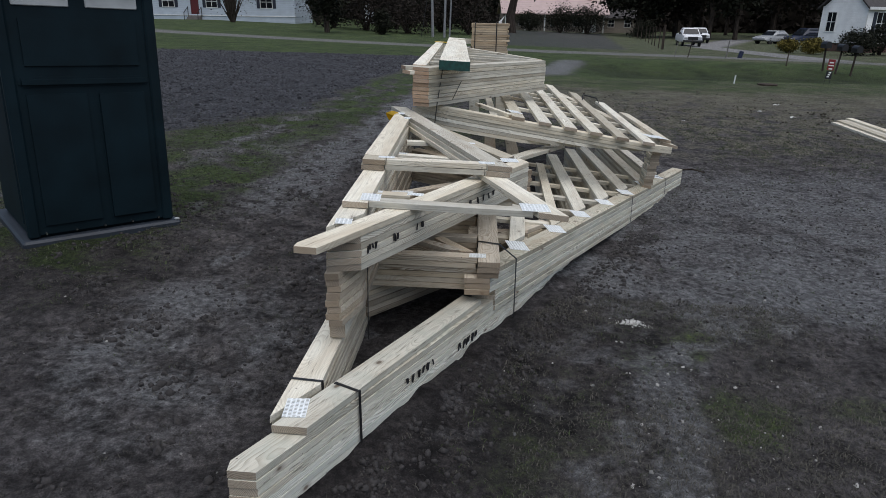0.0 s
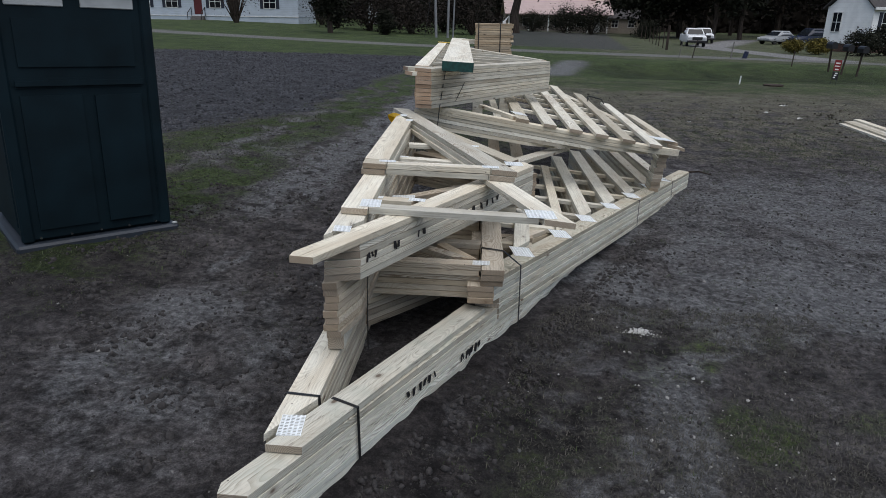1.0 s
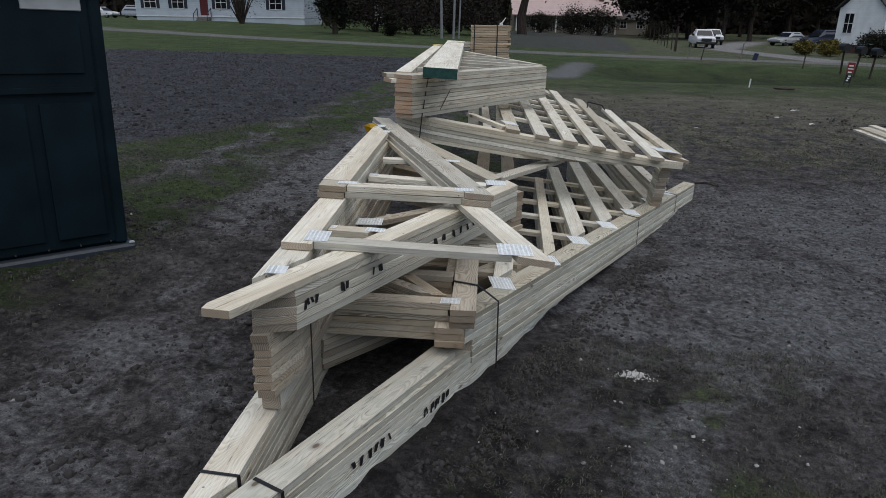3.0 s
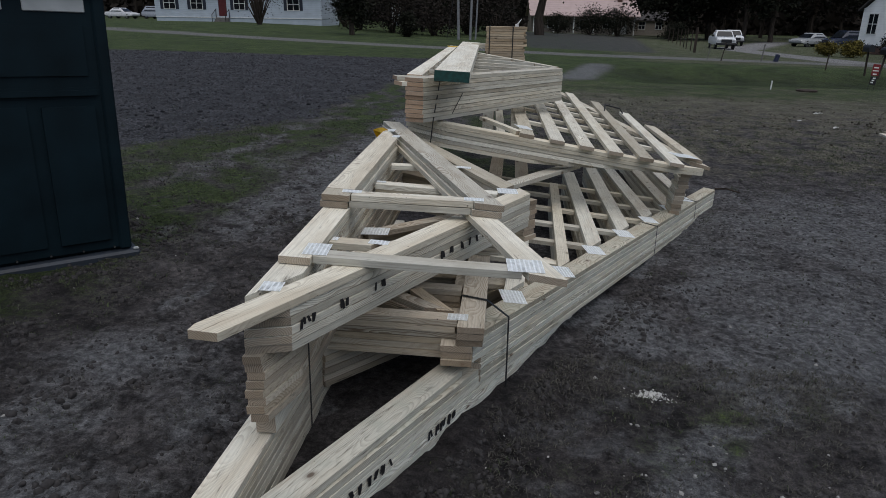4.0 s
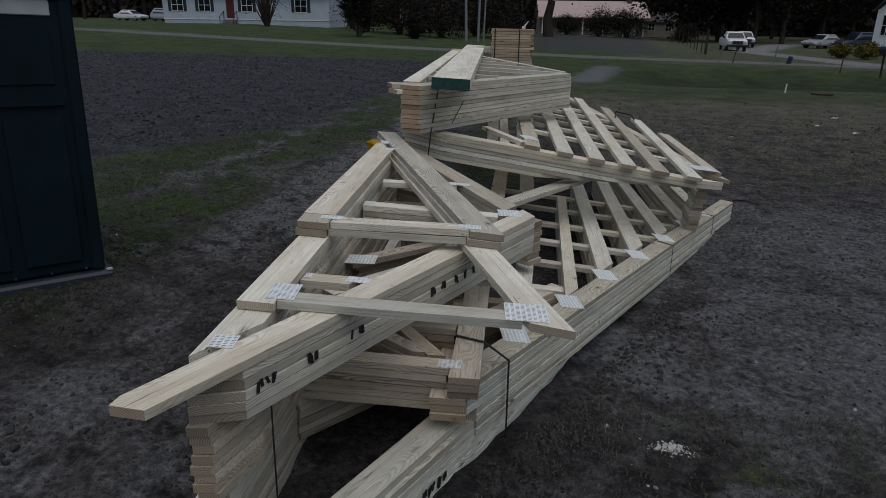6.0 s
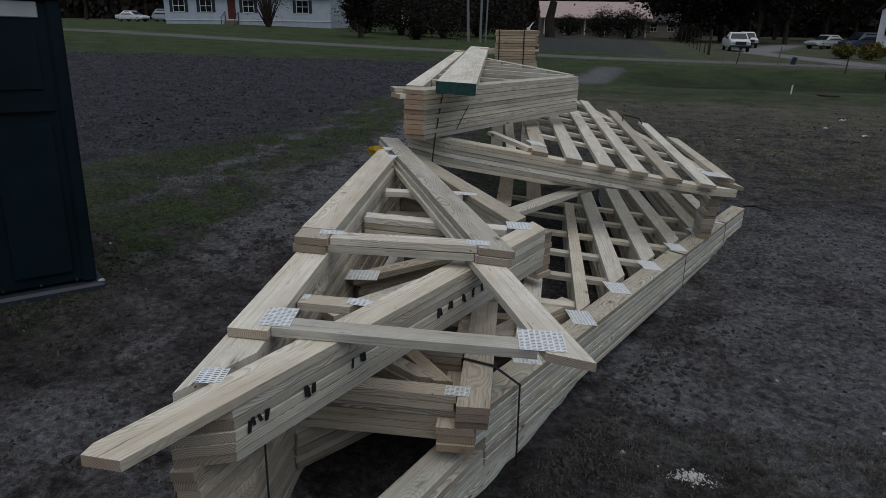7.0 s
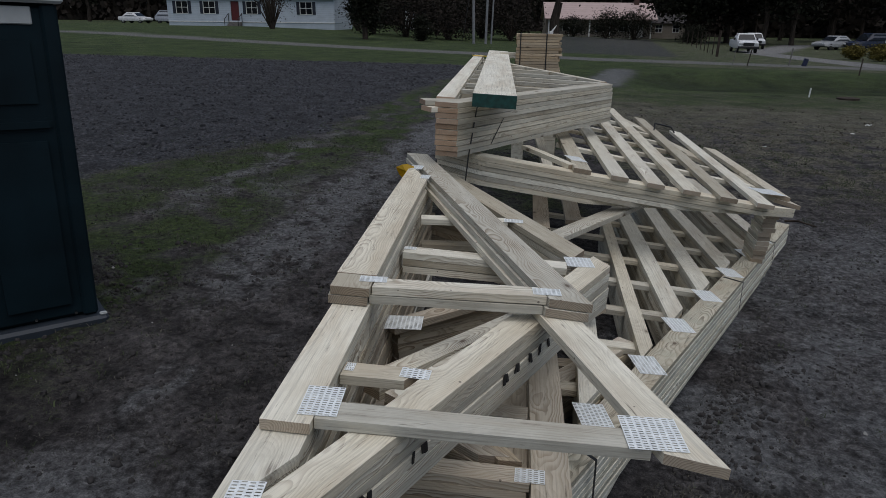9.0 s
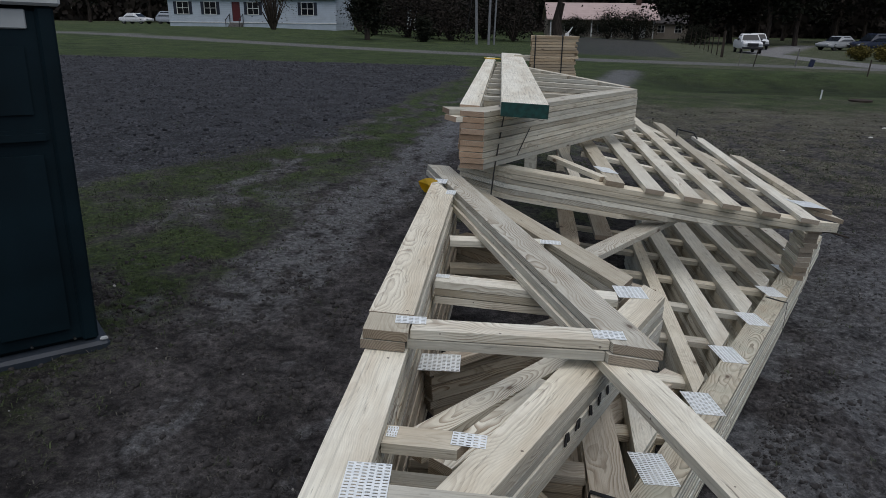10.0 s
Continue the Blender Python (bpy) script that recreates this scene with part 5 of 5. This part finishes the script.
bush(20.2, 88.0, 3.0, 2.0, "dark low shrub by a fence", LEAF_DARK, 23)
kinds = [tree(-60 + 8 * k, 118 + 5 * (k % 2), 14 + 1.5 * k, 0.32, 4.0 + 0.3 * k, 8.0 + 0.6 * k, "tall dark tree in the woods behind the houses", (LEAF_DARK, LEAF_BROWN, LEAF_DARK)[k], 30 + k, 80, 26, 0.34, 1.25, 12) for k in range(3)]
for k in kinds:
    tagged(k, group="woods behind the houses")
rng = random.Random(77)
spots = [(-72 + 5.2 * i + rng.uniform(-2, 2), 100 + rng.uniform(0, 34)) for i in range(34)]
spots += [(24 + 5.0 * i + rng.uniform(-2, 2), 90 + rng.uniform(0, 30)) for i in range(14)]
spots += [(-14 + 3.2 * i + rng.uniform(-1, 1), 92 + rng.uniform(-8, 10)) for i in range(4)]
for i, (x, y) in enumerate(spots):
    if (2 < x < 25 and y < 117) or (-42 < x < -18 and y < 92) or (-62 < x < -42 and y < 112):
        y += 26
    copy_thing(kinds[i % 3], Matrix.Translation((x, y, land(x, y))) @ pose(0, 0, 0, 0, 0, rng.uniform(0, 360)))
part_rng = random.Random(5)
verts, faces = [], []
for _ in range(45000):
    x = part_rng.uniform(-150, 160)
    y = 138 + part_rng.uniform(0, 14)
    z = part_rng.random() ** 1.3 * 13 - 0.5 + land(x, y)
    a = Vector((part_rng.gauss(0, 1), part_rng.gauss(0, 0.4), part_rng.gauss(0, 1))).normalized()
    b = a.cross(Vector((part_rng.gauss(0, 0.4), 1, part_rng.gauss(0, 0.4)))).normalized()
    s = part_rng.uniform(0.4, 1.1)
    n = len(verts)
    p = Vector((x, y, z))
    verts += [tuple(q) for q in (p - a * s, p + b * s * 0.6, p + a * s, p - b * s * 0.6)]
    faces.append((n, n + 1, n + 2, n + 3))
me = bpy.data.meshes.new("far_woods")
me.from_pydata(verts, [], faces)
me.materials.append(LEAF_BROWN)
tagged(new("far_woods", me), "dark dense woods in the distance", "woods", kind="stuff")


# ---- poles, posts and small roadside things ----
for x, y, r, lean, label in ((-3.75, 57.0, 0.11, -0.25, "pale grey utility pole beside the road"), (-2.85, 57.4, 0.10, 0.15, "pale grey utility pole beside the road"), (-2.45, 58.0, 0.07, 0.25, "thin grey service pole beside the road")):
    z = land(x, y)
    t = thing("utility_pole", (x, y, z), label, "pole", "poles beside the road")
    part("pole", rod((x, y, z - 0.3), (x + lean, y, z + 8.5), r, r * 0.75, 10), PALE_POLE, t)
wire = thing("guy_wire", (-4.6, 57.0, land(-4, 57)), "thin slack guy wire of a utility pole", "wire")
part("wire", rod((-4.7, 57, land(-4, 57)), (-3.85, 57, 5.5), 0.02, sides=5), BLACK, wire)
fence = [(13.66, 52.7), (14.3, 56.4), (14.9, 60.2), (15.6, 64.0), (16.3, 68.2), (17.1, 73.0), (17.9, 78.5), (18.7, 84.0), (19.5, 90.0)]
for i, (x, y) in enumerate(fence):
    z = land(x, y)
    t = thing("fence_post", (x, y, z), "weathered dark wooden fence post", "post", "fence posts beside the drive")
    r = 0.10 if i == 0 else 0.04
    part("post", rod((x, y, z - 0.2), (x + 0.03, y, z + (1.75 if i == 0 else 1.5)), r, r * 0.9, 8), BARK, t)


def stake(x, y, h, lean, mat, label, r=0.02, category="stake"):
    z = land(x, y)
    t = thing("stake", (x, y, z), label, category)
    part("shaft", rod((x, y, z - 0.15), (x + lean, y, z + h), r, r * 0.9, 6), mat, t)
    return t


stake(12.3, 41.6, 1.0, 0.18, BARK, "thin dark stake leaning beside the ditch", 0.03)
stake(11.7, 42.2, 0.9, 0.12, GREY_POLE, "thin grey stake leaning beside the ditch", 0.02)
stake(15.0, 43.0, 0.95, 0.1, GREY_POLE, "grey wooden survey stake beside the road", 0.04)
stake(15.8, 36.4, 0.75, 0.05, BARK, "dark wooden survey stake beside the ditch", 0.035)
blue = thing("pedestal", (15.9, 43.2, land(15.9, 43.2)), "dark blue plastic utility pedestal", "utility box")
part("case", moved(slab(-0.11, 0.11, -0.11, 0.11, -0.1, 0.42, 0.03), Matrix.Translation((15.9, 43.2, land(15.9, 43.2))) @ pose(0, 0, 0, 0, 14, 0)), plain("blue_plastic", (0.012, 0.018, 0.05), 0.5), blue)
pipe = thing("standpipe", (9.0, 24.6, land(9, 24.6)), "short white plastic pipe standing in grass", "pipe")
part("tube", rod((9.0, 24.6, land(9, 24.6) - 0.1), (9.02, 24.6, land(9, 24.6) + 0.26), 0.022, sides=14), WHITE_PAINT, pipe)
part("cap", rod((9.02, 24.6, land(9, 24.6) + 0.24), (9.02, 24.6, land(9, 24.6) + 0.28), 0.026, sides=14), WHITE_PAINT, pipe)
lid = thing("drain_lid", (10.0, 24.2, land(10, 24.2)), "dark round drain lid in the grass", "drain lid")
part("cover", rod((10.0, 24.2, land(10, 24.2) - 0.05), (10.0, 24.2, land(10, 24.2) + 0.05), 0.32, sides=20), BARK, lid)


def yard_sign():
    x, y = 12.42, 25.1
    z = land(x, y)
    t = thing("yard_sign", (x, y, z), "small red and white sign on a wire frame", "sign")
    m = Matrix.Translation((x, y, z)) @ pose(0, 0, 0, 0, 3, -12) @ Matrix.Diagonal((0.58, 0.85, 0.88, 1))
    red = plain("red_sign", (0.20, 0.016, 0.018), 0.5)
    for k in (-1, 1):
        part("leg", rod((k * 0.15, 0.02, -0.1), (k * 0.14, 0.02, 0.95), 0.012, sides=6), BLACK, t, at=m)
    panel = part("panel", slab(-0.19, 0.19, -0.008, 0.008, 0.56, 0.98, 0.003), red, t, "red sign panel with white bars", m)
    for k, (w, h) in enumerate(((0.12, 0.05), (0.15, 0.04), (0.10, 0.05))):
        part("bar", slab(-w, w, -0.012, -0.0085, 0.88 - 0.12 * k - h, 0.88 - 0.12 * k), WHITE_PAINT, panel, at=m)
    low = part("panel", slab(-0.15, 0.17, -0.008, 0.008, 0.22, 0.52, 0.003), BLACK, t, "dark lower panel with white bars", m)
    for k in range(3):
        part("bar", slab(-0.1 + 0.03 * k, 0.02 + 0.04 * k, -0.012, -0.0085, 0.28 + 0.08 * k, 0.33 + 0.08 * k), WHITE_PAINT, low, at=m)


def mailbox(x, y, lean, seed):
    z = land(x, y)
    t = thing("mailbox", (x, y, z), "dark mailbox on a grey wooden post", "mailbox", "mailboxes by the road")
    m = Matrix.Translation((x, y, z))
    part("post", rod((0, 0, -0.3), (lean, 0, 1.12), 0.05, 0.045, 8), BARK, t, at=m)
    arch = [(-0.14, 0.0), (0.14, 0.0), (0.14, 0.2), (0.10, 0.29), (0.0, 0.33), (-0.10, 0.29), (-0.14, 0.2)]
    part("box", loft([[(lean + a, -0.28, 1.10 + b) for a, b in arch], [(lean + a, 0.28, 1.10 + b) for a, b in arch]]), BLACK, t, at=m)
    part("flag", slab(lean + 0.145, lean + 0.155, -0.1, 0.05, 1.30, 1.38), BLACK, t, at=m)


yard_sign()
mailbox(17.55, 34.9, 0.15, 1)
mailbox(18.15, 34.6, 0.10, 2)
mailbox(17.2, 35.4, -0.05, 3)
for k in range(4):
    a = Vector((7.86 + 0.14 * k, 15.2 + 0.08 * k, 0))
    d = Vector((-0.42, -4.3, 0)) if k % 2 else Vector((-0.36, -4.5, 0))
    z = land(7.9, 14) + 0.045 + 0.02 * (k % 2)
    b = thing("loose_board", a + Vector((0, 0, z - PLY)), "pale pine board lying in the thin grass", "board", "boards lying in the grass")
    board("board_body", b, Bed(z + 0.015 * k, 0, 0), (a.x, a.y), (a.x + d.x, a.y + d.y), 0.14, thick=0.05 + 0.015 * k)


# ---- litter on the soil ----
def scatter(name, label, mat, count, place, shape, seed):
    """Many small pieces joined in one mesh."""
    rng = random.Random(seed)
    verts, faces = [], []
    for _ in range(count):
        spot = place(rng)
        if spot is None:
            continue
        shape(rng, *spot, verts, faces)
    me = bpy.data.meshes.new(name)
    me.from_pydata(verts, [], faces)
    me.materials.append(mat)
    if mat is not STONE:
        me.shade_smooth()
    return tagged(new(name, me), label, name.split("_")[-1], kind="stuff")


def lump(rng, x, y, size, verts, faces):
    """A rough, half-sunk crumb."""
    n = len(verts)
    z = ground_height(x, y)
    lean = rng.uniform(-0.4, 0.4), rng.uniform(-0.4, 0.4)
    for r, h in ((0.9, -0.3), (1.0, 0.25), (0.6, 0.75)):
        for k in range(6):
            a = k * 1.047 + rng.uniform(-0.4, 0.4)
            q, up = size * r * rng.uniform(0.55, 1.25), size * h * rng.uniform(0.6, 1.4)
            verts.append((x + math.cos(a) * q + lean[0] * up, y + math.sin(a) * q + lean[1] * up, z + up))
    verts.append((x + lean[0] * size, y + lean[1] * size, z + size * rng.uniform(0.7, 1.0)))
    for lv in range(2):
        for k in range(6):
            j = (k + 1) % 6
            faces.append((n + lv * 6 + k, n + lv * 6 + j, n + lv * 6 + 6 + j, n + lv * 6 + 6 + k))
    for k in range(6):
        faces.append((n + 12 + k, n + 12 + (k + 1) % 6, n + 18))


def tuft(rng, x, y, size, verts, faces):
    """A few bent blades spread from one root."""
    z = ground_height(x, y) - 0.004
    w = 0.0009 + 0.00030 * max(0.0, y)
    for _ in range(6):
        a = rng.uniform(0, 6.283)
        h = size * rng.uniform(0.25, 0.8)
        o = size * rng.uniform(0.5, 1.4)
        bx, by = x + rng.gauss(0, size * 0.9), y + rng.gauss(0, size * 0.9)
        n = len(verts)
        ca, sa = math.cos(a), math.sin(a)
        verts += [(bx - sa * w, by + ca * w, z), (bx + sa * w, by - ca * w, z), (bx + ca * o * 0.45 + sa * w * 0.7, by + sa * o * 0.45 - ca * w * 0.7, z + h),
                  (bx + ca * o * 0.45 - sa * w * 0.7, by + sa * o * 0.45 + ca * w * 0.7, z + h), (bx + ca * o, by + sa * o, z + h * 0.7)]
        faces += [(n, n + 1, n + 2, n + 3), (n + 3, n + 2, n + 4)]


def under_stack(x, y):
    return -0.95 < x < 0.3 + 0.51 * (y - 4.1) and 1.9 < y < 12.5


def grassy(rng):
    x, y = rng.uniform(-7, 5 + 8 * rng.random()), 0.8 + 19 * rng.random() ** 1.2
    if under_stack(x, y):
        return None
    g = zones(x, y)[0]
    return (x, y, rng.uniform(0.014, 0.034) * (1 + y / 30)) if rng.random() < (g + 0.02) * (1 - smooth(9.0, 19.0, y)) else None


def turned_soil(rng):
    x, y = rng.uniform(-24, 0), rng.uniform(11, 33)
    return (x, y, rng.uniform(0.012, 0.032) * (1 + rng.random() ** 4)) if zones(x, y)[2] > 0.4 + 0.3 * rng.random() else None


def strawy(rng):
    if rng.random() < 0.6:
        x, y = rng.uniform(0.2, 3.4), rng.uniform(1.2, 4.8)
        if noise.noise((x * 0.9, y * 0.9, 7.0)) + 0.3 * rng.gauss(0, 1) < -0.05:
            return None
    else:
        x, y = rng.uniform(-5, 7), rng.uniform(0.9, 13)
    return None if under_stack(x, y) else (x, y, rng.uniform(0.012, 0.034))


def pebbly(rng):
    x, y = (rng.gauss(1.25, 0.3), rng.gauss(3.1, 0.5)) if rng.random() < 0.35 else (rng.uniform(-4.5, 6), rng.uniform(0.9, 12))
    return None if under_stack(x, y) else (x, y, 0.004 + 0.011 * rng.random() ** 4)


def cloddy(rng):
    if rng.random() < 0.3:
        y = rng.uniform(1.8, 6.5)
        x = 0.28 + 0.51 * (y - 4.0) + abs(rng.gauss(0, 0.22))
        return (x, y, 0.003 + 0.020 * rng.random() ** 8)
    x, y = rng.uniform(-4.5, 5), rng.uniform(0.9, 10)
    return None if under_stack(x, y) else (x, y, 0.003 + 0.013 * rng.random() ** 3)


def torn(rng):
    x, y = rng.uniform(2.5, 10.5), rng.gauss(16.5, 2.2)
    if noise.noise((x * 0.8, y * 0.8, 2.0)) + 0.3 * noise.noise((x * 2.5, y * 2.5, 6.0)) < rng.uniform(-0.15, 0.35):
        return None
    return x, y, 0.010 + 0.028 * rng.random() ** 3


def crusty(rng):
    x, y = rng.uniform(-3.6, -0.9), rng.uniform(1.6, 7.5)
    if noise.noise((x * 1.6, y * 1.6, 3.0)) + 0.5 * noise.noise((x * 5, y * 5, 1.0)) < rng.uniform(-0.1, 0.5):
        return None
    return x, y, 0.006 + 0.024 * rng.random() ** 3


GRASS = leaves("grass_blades", (0.022, 0.031, 0.014), (0.062, 0.078, 0.038))
STRAW = leaves("dry_straw", (0.024, 0.023, 0.020), (0.10, 0.096, 0.082))
STONE = leaves("pale_stone", (0.07, 0.07, 0.068), (0.32, 0.315, 0.30))
CLOD = plain("soil_clod", (0.034, 0.031, 0.031), 0.95, 0, 0.6, 60.0)
TORN = leaves("torn_thatch", (0.030, 0.027, 0.022), (0.085, 0.078, 0.060))
FIELD_CLOD = leaves("field_clod", (0.024, 0.025, 0.028), (0.062, 0.063, 0.071))
scatter("grass", "short sparse green grass in the soil", GRASS, 62000, grassy, tuft, 41)
scatter("straw", "dry pale grass blades on bare soil", STRAW, 26000, strawy, tuft, 42)
scatter("pebbles", "small pale pebbles on bare soil", STONE, 620, pebbly, lump, 43)
scatter("soil_clods", "loose dark clods of soil beside the stack", CLOD, 15000, cloddy, lump, 44)
scatter("worn_clods", "dark torn clods and thatch on worn grass", TORN, 2000, torn, lump, 46)
scatter("crust_clods", "crumbled clods of trodden soil", CLOD, 9000, crusty, lump, 47)
scatter("field_clods", "grey crumbled clods of a turned field", FIELD_CLOD, 20000, turned_soil, lump, 45)


def spilled(rng):
    r, a = abs(rng.gauss(0, 0.032)), rng.uniform(0, 6.283)
    return 1.155 + 1.7 * r * math.cos(a) - (0.07 if rng.random() < 0.25 else 0), 4.36 + r * math.sin(a), 0.0015 + 0.006 * rng.random() ** 3


scatter("plaster_spill", "small white crumbled spill on dark soil", plain("plaster_dust", (0.5, 0.5, 0.48), 0.9), 600, spilled, lump, 9)
SCRAPS = ((7.82, 18.2, 0.06), (6.89, 16.85, 0.045), (7.25, 15.85, 0.06), (8.0, 18.4, 0.04), (4.56, 15.1, 0.035))
STICK = ((3.04, 9.80), (3.27, 9.52))
for x, y, size in SCRAPS:
    z = ground_height(x, y)
    scrap = thing("paper_scrap", (x, y, z), "small crumpled white scrap on worn grass", "litter", "white scraps on the ground")
    bm = bmesh.new()
    rng = random.Random(int(x * 100))
    grid = [[bm.verts.new((x + size * (i - 1), y + size * (j - 1) * 0.7, z + 0.012 + size * rng.uniform(0, 0.7))) for j in range(3)] for i in range(3)]
    for i in range(2):
        for j in range(2):
            bm.faces.new((grid[i][j], grid[i + 1][j], grid[i + 1][j + 1], grid[i][j + 1]))
    bmesh.ops.solidify(bm, geom=bm.faces[:], thickness=0.004)
    part("sheet", bm, WHITE_PAINT, scrap)
twig = thing("stick", (STICK[0][0], STICK[0][1], ground_height(*STICK[0])), "thin dark bent stick on bare soil", "stick")
knee = ((STICK[0][0] + STICK[1][0]) / 2, (STICK[0][1] + STICK[1][1]) / 2 + 0.05)
ends = [(a, b, ground_height(a, b) + 0.025) for a, b in (STICK[0], knee, STICK[1])]
part("shaft", joined(rod(ends[0], ends[1], 0.014, 0.012, 6), rod(ends[1], ends[2], 0.012, 0.008, 6)), BARK, twig)
for x, y, count in ((-0.535, 3.25, 3), (-0.432, 3.456, 2), (-0.325, 3.67, 2), (-0.075, 4.173, 6)):
    marks(T.lower(5.3), x - 0.02, y - 0.04, count, 0, 0.045, 0.036 if y < 4 else 0.075, 63.55)
marks(B1.lower(2.9), -0.352, 2.98, 6, 0, 0.045, 0.05, 65.2)
marks(B1.lower(3.9), -0.098, 3.53, 6, 0, 0.05, 0.055, 65.2)
